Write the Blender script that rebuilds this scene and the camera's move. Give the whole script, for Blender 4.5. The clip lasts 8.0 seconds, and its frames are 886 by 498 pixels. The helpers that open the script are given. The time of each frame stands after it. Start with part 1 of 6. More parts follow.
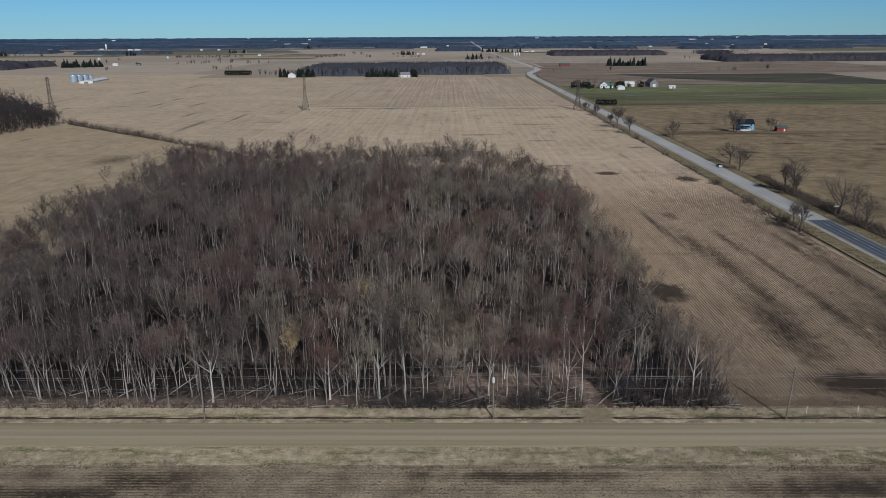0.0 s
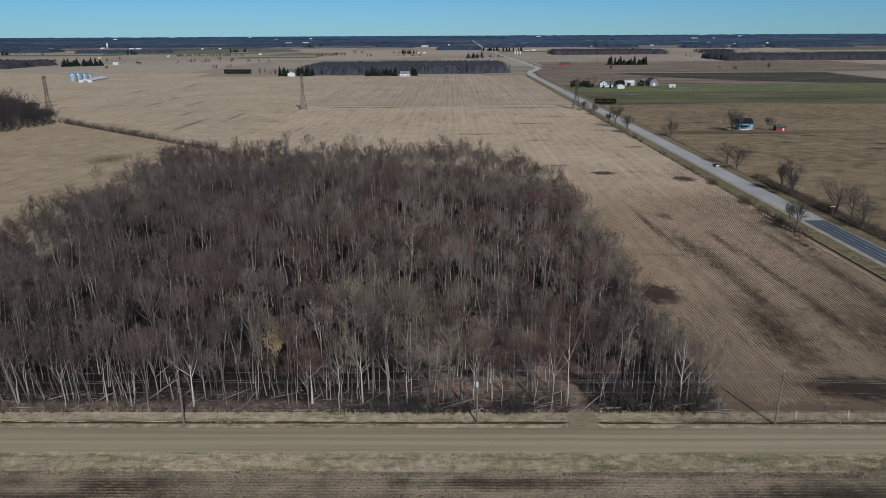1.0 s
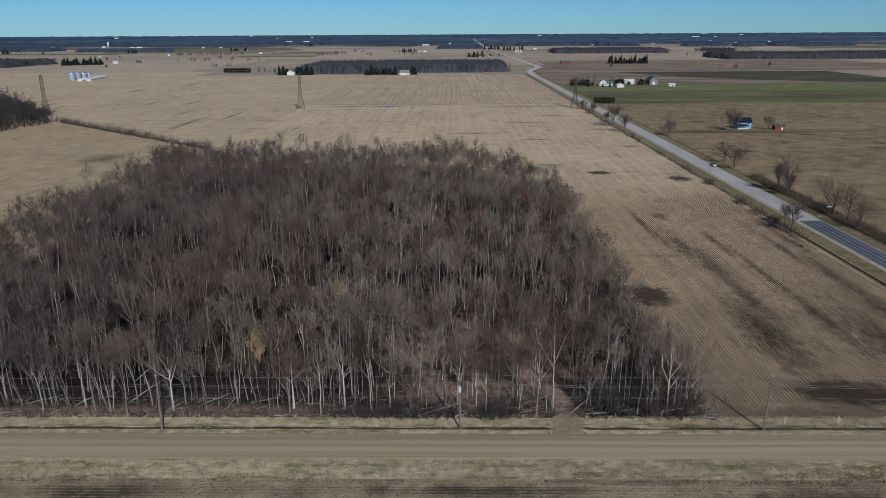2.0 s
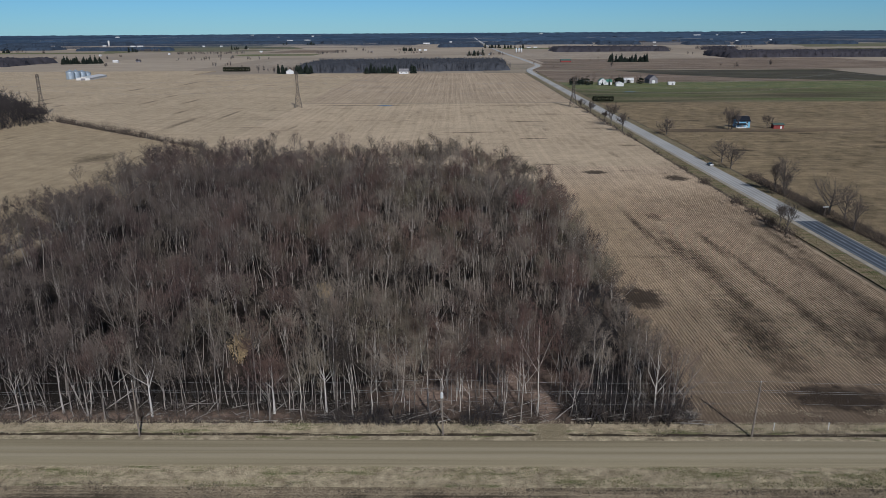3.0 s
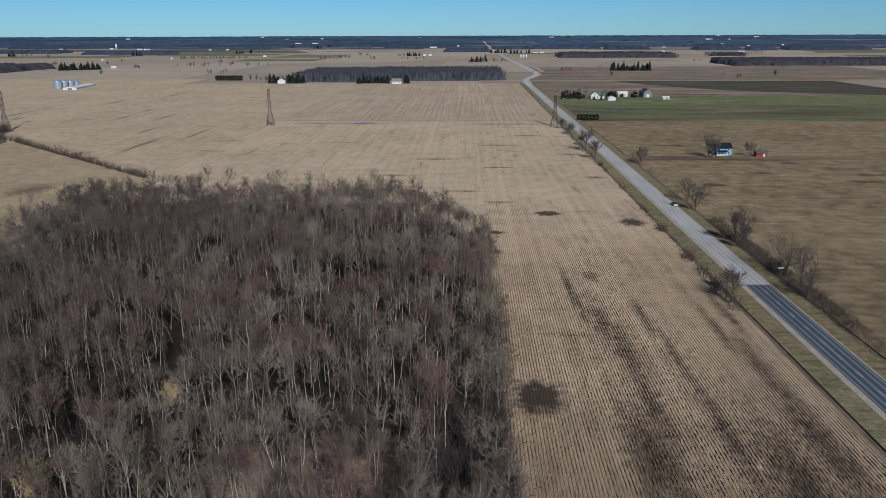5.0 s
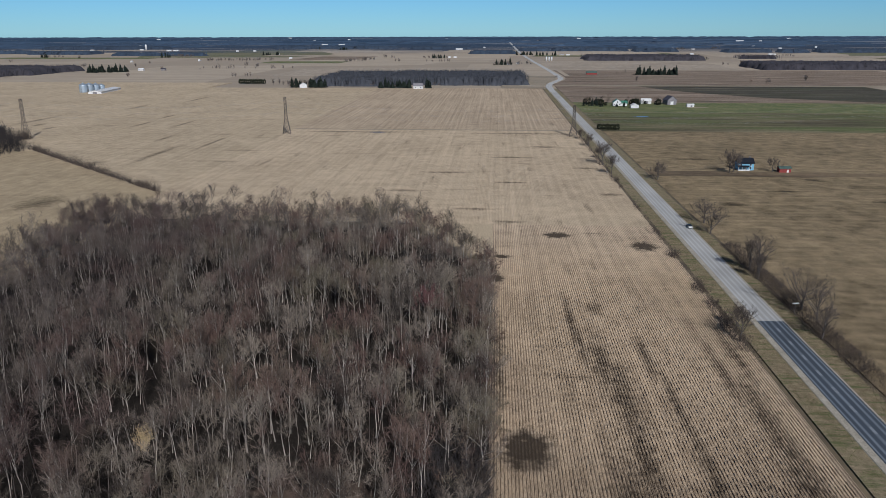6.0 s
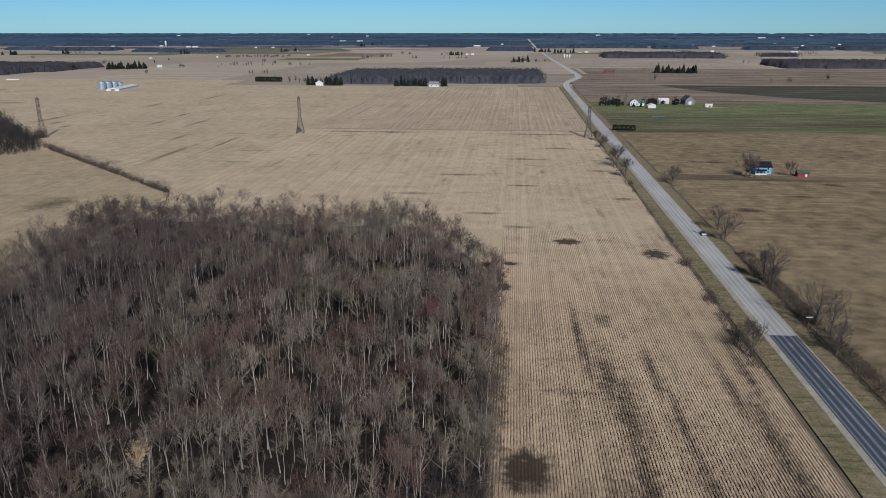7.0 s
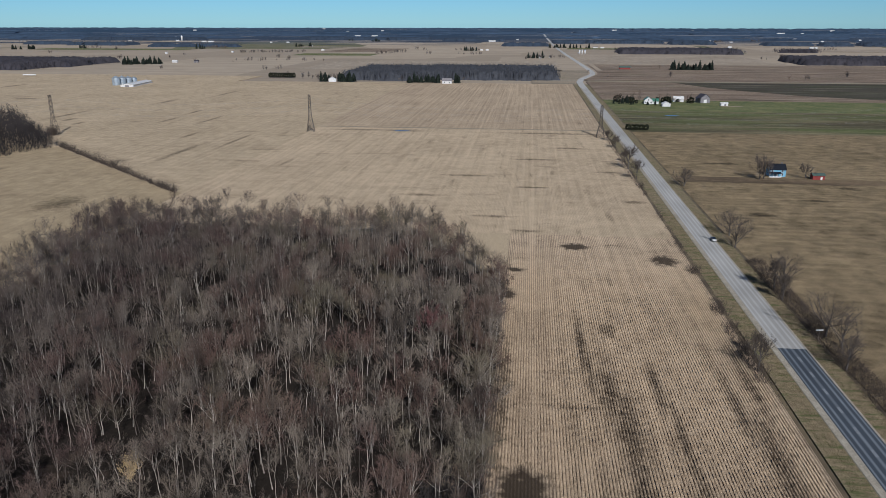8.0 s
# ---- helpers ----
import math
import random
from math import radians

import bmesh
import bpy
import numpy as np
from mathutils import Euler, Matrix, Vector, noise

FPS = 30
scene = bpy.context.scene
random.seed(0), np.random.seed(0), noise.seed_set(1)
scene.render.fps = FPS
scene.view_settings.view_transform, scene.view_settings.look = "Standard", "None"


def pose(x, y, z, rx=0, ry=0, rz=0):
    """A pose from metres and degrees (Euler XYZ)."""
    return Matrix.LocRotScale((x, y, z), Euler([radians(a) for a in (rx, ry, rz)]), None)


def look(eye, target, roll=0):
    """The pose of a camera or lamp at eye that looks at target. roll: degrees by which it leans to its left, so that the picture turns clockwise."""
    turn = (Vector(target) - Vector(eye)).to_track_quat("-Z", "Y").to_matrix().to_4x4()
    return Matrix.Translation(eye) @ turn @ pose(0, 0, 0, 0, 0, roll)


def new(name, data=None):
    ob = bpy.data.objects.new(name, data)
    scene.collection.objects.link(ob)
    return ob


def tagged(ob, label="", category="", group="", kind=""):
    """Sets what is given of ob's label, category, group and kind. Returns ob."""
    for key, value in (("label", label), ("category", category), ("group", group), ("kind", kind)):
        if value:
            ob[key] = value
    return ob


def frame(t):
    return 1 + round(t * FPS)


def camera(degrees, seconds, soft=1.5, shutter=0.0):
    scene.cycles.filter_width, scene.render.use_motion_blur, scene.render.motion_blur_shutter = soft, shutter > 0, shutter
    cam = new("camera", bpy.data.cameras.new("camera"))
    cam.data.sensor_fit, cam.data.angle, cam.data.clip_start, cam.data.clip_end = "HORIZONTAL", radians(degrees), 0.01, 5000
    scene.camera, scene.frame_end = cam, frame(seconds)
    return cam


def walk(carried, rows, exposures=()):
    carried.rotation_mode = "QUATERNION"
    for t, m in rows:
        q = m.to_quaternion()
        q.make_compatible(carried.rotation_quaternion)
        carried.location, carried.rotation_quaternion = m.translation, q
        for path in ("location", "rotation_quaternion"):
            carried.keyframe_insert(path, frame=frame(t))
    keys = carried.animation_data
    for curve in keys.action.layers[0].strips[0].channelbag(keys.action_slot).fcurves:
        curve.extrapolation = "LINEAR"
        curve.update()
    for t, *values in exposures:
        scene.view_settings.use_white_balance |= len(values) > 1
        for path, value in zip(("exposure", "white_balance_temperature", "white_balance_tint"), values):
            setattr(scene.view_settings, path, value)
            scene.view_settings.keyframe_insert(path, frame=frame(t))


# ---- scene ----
cam = camera(63.4, 8.0, 0.8)
# seconds, eye, tilt from straight down, roll, yaw
PATH = [
    (0.0, -0.04, -0.39, 54.93, 73.348, -0.299, 0.575),
    (0.5, 1.32, 0.49, 54.89, 73.308, -0.297, 0.646),
    (1.0, 2.67, 1.41, 54.86, 73.266, -0.301, 0.717),
    (1.5, 4.03, 2.35, 54.84, 73.220, -0.311, 0.786),
    (2.2, 5.95, 3.74, 54.84, 73.151, -0.336, 0.881),
    (3.0, 8.14, 5.41, 54.86, 73.064, -0.379, 0.986),
    (3.5, 9.52, 6.50, 54.89, 73.006, -0.413, 1.050),
    (3.8, 10.34, 7.17, 54.91, 72.970, -0.437, 1.088),
    (3.9, 10.83, 7.64, 54.85, 72.949, -0.419, 1.096),
    (4.0, 11.57, 8.32, 54.79, 72.936, -0.400, 1.109),
    (4.1, 12.85, 9.17, 54.82, 72.936, -0.400, 1.182),
    (4.2, 14.62, 10.35, 54.88, 72.937, -0.400, 1.288),
    (4.3, 16.70, 12.17, 55.08, 72.953, -0.400, 1.369),
    (4.4, 19.16, 14.59, 55.49, 72.988, -0.400, 1.445),
    (4.5, 21.93, 17.29, 56.16, 73.021, -0.400, 1.528),
    (4.6, 24.65, 19.83, 57.42, 73.046, -0.379, 1.614),
    (4.7, 27.25, 22.23, 59.13, 73.070, -0.330, 1.701),
    (4.8, 29.76, 24.55, 61.06, 73.093, -0.270, 1.796),
    (4.9, 32.21, 26.84, 63.12, 73.117, -0.221, 1.905),
    (5.0, 34.61, 29.14, 65.22, 73.143, -0.200, 2.036),
    (5.1, 36.46, 30.93, 67.03, 73.180, -0.200, 2.237),
    (5.2, 37.84, 32.43, 68.31, 73.203, -0.200, 2.454),
    (5.3, 38.92, 34.05, 68.92, 73.197, -0.193, 2.613),
    (5.4, 39.54, 34.97, 69.32, 73.190, -0.184, 2.800),
    (5.5, 39.96, 35.58, 69.63, 73.182, -0.175, 3.009),
    (5.6, 40.30, 36.06, 69.90, 73.174, -0.165, 3.231),
    (5.7, 40.60, 36.49, 70.16, 73.165, -0.154, 3.466),
    (5.8, 40.87, 36.88, 70.41, 73.156, -0.144, 3.698),
    (6.3, 42.23, 38.78, 71.62, 73.119, -0.099, 4.706),
    (6.5, 42.76, 39.53, 72.10, 73.045, -0.083, 4.950),
    (7.0, 44.10, 41.41, 73.31, 72.855, -0.045, 5.552),
    (7.5, 45.44, 43.30, 74.52, 72.655, -0.006, 6.147),
    (8.0, 46.79, 45.18, 75.73, 72.446, 0.032, 6.734),
]
walk(cam, [(t, pose(x, y, z, tilt, 0, yaw) @ pose(0, 0, 0, 0, 0, roll)) for t, x, y, z, tilt, roll, yaw in PATH], ((0.0, -0.48, 5650, 10), (4.3, -0.46, 5650, 10), (5.2, -0.34, 5650, 10), (8.0, -0.28, 5750, 10)))
S = 0.82  # metres to one unit of the plan in which the place is laid out below

# ---- light ----
SUN_AZ, SUN_EL = math.atan2(0.33, -0.944), radians(35.0)
world = bpy.data.worlds.new("clear_spring_sky")
scene.world = world
world.use_nodes = True
wn = world.node_tree
sky = wn.nodes.new("ShaderNodeTexSky")
sky.sky_type, sky.sun_disc = "NISHITA", False
sky.sun_elevation, sky.sun_rotation = SUN_EL, SUN_AZ
sky.air_density, sky.dust_density, sky.ozone_density = 1.0, 0.0, 2.5
clear = wn.nodes.new("ShaderNodeMix")  # a very clear, dry sky, blue down to the skyline
clear.data_type, clear.blend_type = "RGBA", "MULTIPLY"
clear.inputs[0].default_value = 1.0
height = wn.nodes.new("ShaderNodeMapRange")
height.inputs["From Max"].default_value = 0.5
aloft = wn.nodes.new("ShaderNodeSeparateXYZ")
wn.links.new(wn.nodes.new("ShaderNodeTexCoord").outputs["Generated"], aloft.inputs[0])
wn.links.new(aloft.outputs[2], height.inputs[0])
tint = wn.nodes.new("ShaderNodeMix")
tint.data_type = "RGBA"
tint.inputs[6].default_value, tint.inputs[7].default_value = (0.44, 0.82, 1.28, 1.0), (0.262, 0.318, 0.38, 1.0)
wn.links.new(height.outputs[0], tint.inputs[0])
wn.links.new(tint.outputs[2], clear.inputs[7])
wn.links.new(sky.outputs[0], clear.inputs[6])
wn.links.new(clear.outputs[2], wn.nodes["Background"].inputs[0])
wn.nodes["Background"].inputs[1].default_value = 0.078
sun = new("sun", bpy.data.lights.new("sun", "SUN"))
sun.data.energy, sun.data.angle, sun.data.color = 5.0, radians(0.55), (1.0, 0.945, 0.872)
sun.matrix_basis = look((0.33 * 500, -0.944 * 500, 700 * math.tan(SUN_EL) * 0.714), (0, 0, 0))


# ---- materials ----
class Nodes:
    """Short names for building a node material."""

    def __init__(self, name, rough=0.9, metal=0.0, spec=0.3):
        self.m = bpy.data.materials.new(name)
        self.m.use_nodes = True
        self.t = self.m.node_tree
        self.bsdf = self.t.nodes["Principled BSDF"]
        self.bsdf.inputs["Roughness"].default_value = rough
        self.bsdf.inputs["Metallic"].default_value = metal
        self.bsdf.inputs["Specular IOR Level"].default_value = spec
        self._pos = None

    def node(self, kind, **links):
        n = self.t.nodes.new(kind)
        for key, v in links.items():
            self.put(n.inputs[key.replace("_", " ")], v)
        return n

    def put(self, socket, v):
        if isinstance(v, bpy.types.NodeSocket):
            self.t.links.new(v, socket)
        elif v is not None:
            socket.default_value = v

    def pos(self):
        if self._pos is None:
            n = self.t.nodes.new("ShaderNodeVectorMath")
            n.operation = "SCALE"
            n.inputs["Scale"].default_value = 1 / S
            self.t.links.new(self.t.nodes.new("ShaderNodeNewGeometry").outputs["Position"], n.inputs[0])
            self._pos = n.outputs[0]
        return self._pos

    def math(self, op, a, b=None, clamp=False):
        n = self.t.nodes.new("ShaderNodeMath")
        n.operation, n.use_clamp = op, clamp
        self.put(n.inputs[0], a)
        self.put(n.inputs[1], b)
        return n.outputs[0]

    def scaled(self, x, y, z, shift=(0, 0, 0)):
        n = self.t.nodes.new("ShaderNodeMapping")
        self.put(n.inputs[0], self.pos())
        n.inputs["Scale"].default_value = (x, y, z)
        n.inputs["Location"].default_value = shift
        return n.outputs[0]

    def noise(self, scale=1.0, detail=3.0, vec=None, rough=0.55):
        n = self.node("ShaderNodeTexNoise", Vector=vec or self.pos(), Scale=scale, Detail=detail, Roughness=rough)
        return n.outputs["Fac"]

    def ramp(self, fac, lo, hi, a=0.0, b=1.0):
        n = self.t.nodes.new("ShaderNodeMapRange")
        self.put(n.inputs[0], fac)
        for i, v in enumerate((lo, hi, a, b)):
            n.inputs[i + 1].default_value = v
        return n.outputs[0]

    def mix(self, fac, a, b, mode="MIX"):
        n = self.t.nodes.new("ShaderNodeMix")
        n.data_type, n.blend_type = "RGBA", mode
        self.put(n.inputs[0], fac)
        for socket, v in ((n.inputs[6], a), (n.inputs[7], b)):
            self.put(socket, (*v, 1.0) if isinstance(v, tuple) else v)
        return n.outputs[2]

    def bump(self, height, strength=0.4, distance=0.1):
        n = self.node("ShaderNodeBump", Height=height, Strength=strength, Distance=distance)
        self.t.links.new(n.outputs[0], self.bsdf.inputs["Normal"])

    def done(self, colour):
        self.put(self.bsdf.inputs["Base Color"], (*colour, 1.0) if isinstance(colour, tuple) else colour)
        return self.m

    def stains(self, spots, wobble=0.5, lo=0.3, hi=1.35):
        """1 inside any of the blots (x, y, rx, ry), with ragged soft rims."""
        xyz = self.node("ShaderNodeSeparateXYZ", Vector=self.pos())
        rag = self.math("MULTIPLY", self.math("SUBTRACT", self.noise(0.35, 4.0), 0.5), wobble * 2.4)
        total = None
        for x, y, rx, ry in spots:
            dx = self.math("MULTIPLY", self.math("SUBTRACT", xyz.outputs[0], x), 1.0 / rx)
            dy = self.math("MULTIPLY", self.math("SUBTRACT", xyz.outputs[1], y), 1.0 / ry)
            d = self.math("ADD", self.math("SQRT", self.math("ADD", self.math("MULTIPLY", dx, dx), self.math("MULTIPLY", dy, dy))), rag)
            f = self.ramp(d, lo, hi, 1.0, 0.0)
            total = f if total is None else self.math("MAXIMUM", total, f)
        return total


def plain(name, a, b, scale=1.0, rough=0.9, bump=0.0, metal=0.0, spec=0.3, fine=8.0):
    """A surface of two tones, with large blotches and fine grain."""
    n = Nodes(name, rough, metal, spec)
    blot = n.ramp(n.noise(scale, 7.0, rough=0.68), 0.36, 0.64)
    grain = n.ramp(n.noise(scale * fine, 5.0, rough=0.65), 0.3, 0.7, 0.66, 1.24)
    if bump:
        n.bump(n.noise(scale * fine, 4.0), bump, 0.2)
    c = n.mix(blot, a, b)
    g = n.node("ShaderNodeCombineColor", Red=grain, Green=grain, Blue=grain)
    return n.done(n.mix(1.0, c, g.outputs[0], "MULTIPLY"))


ROW = 0.74


def stubble(name, straw, soil, spots=(), streak=0.5, along="y", rows=0.45, cover=0.5, mottle=0.4, tilt=0.0, poor=None, pools=(), lane=0.26):
    """Harvested land: straw rows over soil, machine passes, mottled residue, wet streaks that follow the rows."""
    n = Nodes(name, 0.95, 0.0, 0.12)
    xyz = n.node("ShaderNodeSeparateXYZ", Vector=n.pos())
    a, b = (0, 1) if along == "y" else (1, 0)
    across = n.math("ADD", xyz.outputs[a], n.math("MULTIPLY", xyz.outputs[b], tilt)) if tilt else xyz.outputs[a]

    def stretched(u, v, shift=(0, 0, 0)):
        return n.scaled(*((u, v, 1) if along == "y" else (v, u, 1)), shift)

    bent = n.math("ADD", across, n.math("MULTIPLY", n.noise(0.2, 2.0), 0.2))
    wave = n.ramp(n.math("SINE", n.math("MULTIPLY", bent, 2 * math.pi / ROW)), -0.6, 0.5)
    wave = n.math("MULTIPLY", wave, n.ramp(n.noise(1.0, 4.0, stretched(1.6, 0.7), 0.65), 0.34, 0.6, 0.35, 1.0))
    passes = n.ramp(n.math("SINE", n.math("MULTIPLY", bent, 2 * math.pi / (ROW * 8))), -0.3, 0.9)
    lumps = n.ramp(n.noise(2.6, 5.0, rough=0.7), 0.34, 0.66)
    lanes = n.ramp(n.noise(1.0, 5.0, stretched(0.5, 0.004), 0.7), 0.35, 0.65)
    grain = n.ramp(n.noise(7.0, 3.0, rough=0.7), 0.34, 0.66)
    mott = n.ramp(n.noise(0.11, 6.0, rough=0.65), 0.34, 0.66)
    broad = n.ramp(n.noise(0.014, 4.0), 0.36, 0.64)
    damp = n.ramp(n.noise(1.0, 6.0, stretched(0.15, 0.02, (3.7, 9.1, 0)), 0.65), 0.58, 0.74)
    pool = n.ramp(n.noise(1.0, 6.0, n.scaled(0.022, 0.085, 1, (13.7, 4.1, 0)), 0.6), 0.60, 0.74)
    wet = n.math("MULTIPLY", n.math("MAXIMUM", damp, pool), streak)
    if spots:
        wet = n.math("MAXIMUM", wet, n.math("MULTIPLY", n.stains(spots, 0.9, 0.1, 1.4), n.ramp(n.noise(0.7, 4.0), 0.3, 0.6, 0.6, 1.0)))
    fac = n.math("ADD", n.math("MULTIPLY", wave, rows), n.math("MULTIPLY", lumps, cover))
    fac = n.math("ADD", fac, n.math("MULTIPLY", n.math("SUBTRACT", mott, 0.5), mottle))
    fac = n.math("ADD", fac, n.math("MULTIPLY", n.math("SUBTRACT", grain, 0.5), 0.5))
    fac = n.math("ADD", fac, n.math("MULTIPLY", n.math("SUBTRACT", lanes, 0.5), lane))
    fac = n.math("ADD", fac, n.math("MULTIPLY", n.math("SUBTRACT", passes, 0.5), 0.1))
    fac = n.math("ADD", fac, n.math("MULTIPLY", broad, 0.22), True)
    if poor:  # the headland, where less straw is left
        bare = n.ramp(n.math("ADD", xyz.outputs[1], n.math("MULTIPLY", n.math("SUBTRACT", n.noise(0.03, 4.0), 0.5), 60.0)), *poor)
        fac = n.math("SUBTRACT", fac, n.math("MULTIPLY", n.math("SUBTRACT", 0.62, bare), 0.3), True)
        trod = n.math("ADD", xyz.outputs[1], n.math("MULTIPLY", n.math("SUBTRACT", n.noise(0.05, 4.0), 0.5), 40.0))
        fac = n.math("MULTIPLY", fac, n.ramp(trod, 122.0, 185.0, 0.12, 1.0))
    if pools:
        pooled = n.stains(pools, 0.9, 0.6, 1.25)
    held = n.math("SUBTRACT", 1.0, n.math("MULTIPLY", wave, 0.65))
    fac = n.math("SUBTRACT", fac, n.math("MULTIPLY", wet, held), True)
    dark = n.mix(n.math("MAXIMUM", wet, pooled) if pools else wet, soil, tuple(v * 0.36 for v in soil))
    n.bump(n.math("ADD", n.math("MULTIPLY", wave, 0.6), lumps), 0.6, 0.14)
    if pools:
        fac = n.math("MULTIPLY", fac, n.math("SUBTRACT", 1.0, n.math("MULTIPLY", pooled, 0.92)))
    return n.done(n.mix(fac, dark, straw))


POOLS = [(113.7, 340, 5.5, 6.5), (58.5, 182.5, 6.0, 8.0), (83, 129, 9.5, 5.0), (52.5, 295, 2.2, 5), (54, 322, 3.5, 3), (78.5, 355, 6, 5)]
WET = [(75.0, 257, 1.2, 20), (76.5, 238, 1.0, 16), (84, 267, 2.4, 5), (80.5, 228, 3.6, 18), (83.5, 208, 3.4, 22), (83.5, 183, 2.6, 24), (79, 160, 5.0, 22), (93.5, 232, 1.8, 12), (95.5, 205, 1.2, 26), (96, 170, 2.0, 26), (112, 222, 1.8, 16), (114.5, 195, 2.4, 28), (114, 168, 3.6, 26), (104, 150, 5.0, 26),
       (53, 225, 1.6, 30), (118.5, 235, 1.6, 20), (0, 444, 12, 2.5), (42, 402, 10, 2.2), (58, 377, 7, 2.2), (20, 500, 14, 3.0), (60, 470, 10, 2.5), (62, 560, 16, 3), (88, 610, 14, 4), (75, 686, 44, 4), (-55, 689, 17, 6), (-90, 690, 30, 4), (110, 520, 8, 3), (114, 440, 6, 3)]
M_CORN = stubble("maize_stubble_soil", (0.67, 0.51, 0.342), (0.15, 0.108, 0.072), WET, 0.6, rows=0.62, cover=0.42, mottle=0.3, poor=(150, 340), pools=POOLS)
M_CORN_MID = stubble("worn_maize_stubble_soil", (0.66, 0.512, 0.342), (0.34, 0.259, 0.168), WET, 0.6, rows=0.22, cover=0.7, mottle=0.4, pools=POOLS, lane=0.26)
M_CORN_N = stubble("striped_maize_stubble_soil", (0.62, 0.48, 0.325), (0.30, 0.225, 0.15), (), 0.5, rows=0.2, cover=0.55, mottle=0.3, lane=0.5)
M_CORN_W = stubble("pale_stubble_soil", (0.625, 0.488, 0.322), (0.36, 0.278, 0.181), ((-296, 735, 2.2, 20), (-256, 740, 2.5, 26), (-300, 800, 2.5, 20), (-380, 900, 4, 25), (-230, 640, 2.2, 18), (-420, 760, 3, 35), (-612, 936, 22, 4), (-572, 906, 16, 7), (-719, 1080, 5, 30), (-395, 724, 4, 10), (-370, 700, 3, 8), (-350, 1000, 2.5, 40), (-180, 620, 2, 30), (-200, 560, 2.5, 40), (-225, 520, 6, 8)), 0.55, rows=0.2, cover=0.5, mottle=0.5)
M_FRONT = stubble("dark_tilled_soil", (0.46, 0.365, 0.238), (0.125, 0.097, 0.064), ((-49, 96.5, 8, 3.4), (-62, 93, 22, 2.4), (60, 95, 16, 2.5), (10, 98, 14, 1.6)), 0.6, "x", rows=0.14, cover=0.68, mottle=0.7)
M_EAST = stubble("brown_old_stubble", (0.385, 0.287, 0.165), (0.10, 0.075, 0.042), ((243, 488, 7, 3), (175, 420, 6, 4), (273, 450, 9, 3), (232, 330, 8, 4), (258, 430, 12, 2.5), (215, 455, 9, 2.5), (300, 400, 12, 3), (190, 560, 12, 3)), 0.16, "x", rows=0.1, cover=0.7, mottle=0.6, lane=0.12)
M_OLIVE = stubble("olive_straw_soil", (0.53, 0.41, 0.255), (0.31, 0.237, 0.145), ((-190, 400, 10, 16), (-260, 330, 8, 20), (-215, 300, 5, 30), (-180, 250, 4, 20)), 0.4, rows=0.14, cover=0.5, mottle=0.6)
M_LAWN = plain("farmyard_grass", (0.090, 0.112, 0.034), (0.20, 0.19, 0.08), 0.04, 0.95, 0.3)


def weedy(name, earth, dark, grass, straw, green=0.5, strips=0.0):
    """Unploughed far land in long drifts: bare earth, wet hollows, green weeds and straw."""
    n = Nodes(name, 0.95, 0.0, 0.12)
    wet = n.ramp(n.noise(1.0, 6.0, n.scaled(0.006, 0.035, 1, (2.3, 7.7, 0)), 0.62), 0.44, 0.62)
    weeds = n.ramp(n.noise(1.0, 6.0, n.scaled(0.004, 0.022, 1, (11.3, 3.1, 0)), 0.65), 0.62 - 0.25 * green, 0.80 - 0.25 * green)
    dry = n.ramp(n.noise(1.0, 7.0, n.scaled(0.005, 0.05, 1, (5.9, 21.0, 0)), 0.7), 0.54, 0.66)
    fine = n.ramp(n.noise(0.25, 6.0, rough=0.7), 0.3, 0.7, 0.7, 1.3)
    lines = n.ramp(n.noise(1.0, 4.0, n.scaled(0.0012, 0.11, 1), 0.6), 0.56, 0.66, 0.0, 0.75)
    dry = n.math("MAXIMUM", dry, lines)
    if strips:
        dry = n.math("MAXIMUM", dry, n.math("MULTIPLY", n.ramp(n.noise(1.0, 6.0, n.scaled(0.011, 0.16, 1, (7.1, 2.9, 0)), 0.68), 0.50, 0.62), strips))
    c = n.mix(wet, earth, dark)
    c = n.mix(n.math("MULTIPLY", weeds, 0.85), c, grass)
    c = n.mix(n.math("MULTIPLY", dry, 0.75), c, straw)
    g = n.node("ShaderNodeCombineColor", Red=fine, Green=fine, Blue=fine)
    n.bump(n.noise(0.8, 5.0), 0.5, 0.2)
    return n.done(n.mix(1.0, c, g.outputs[0], "MULTIPLY"))


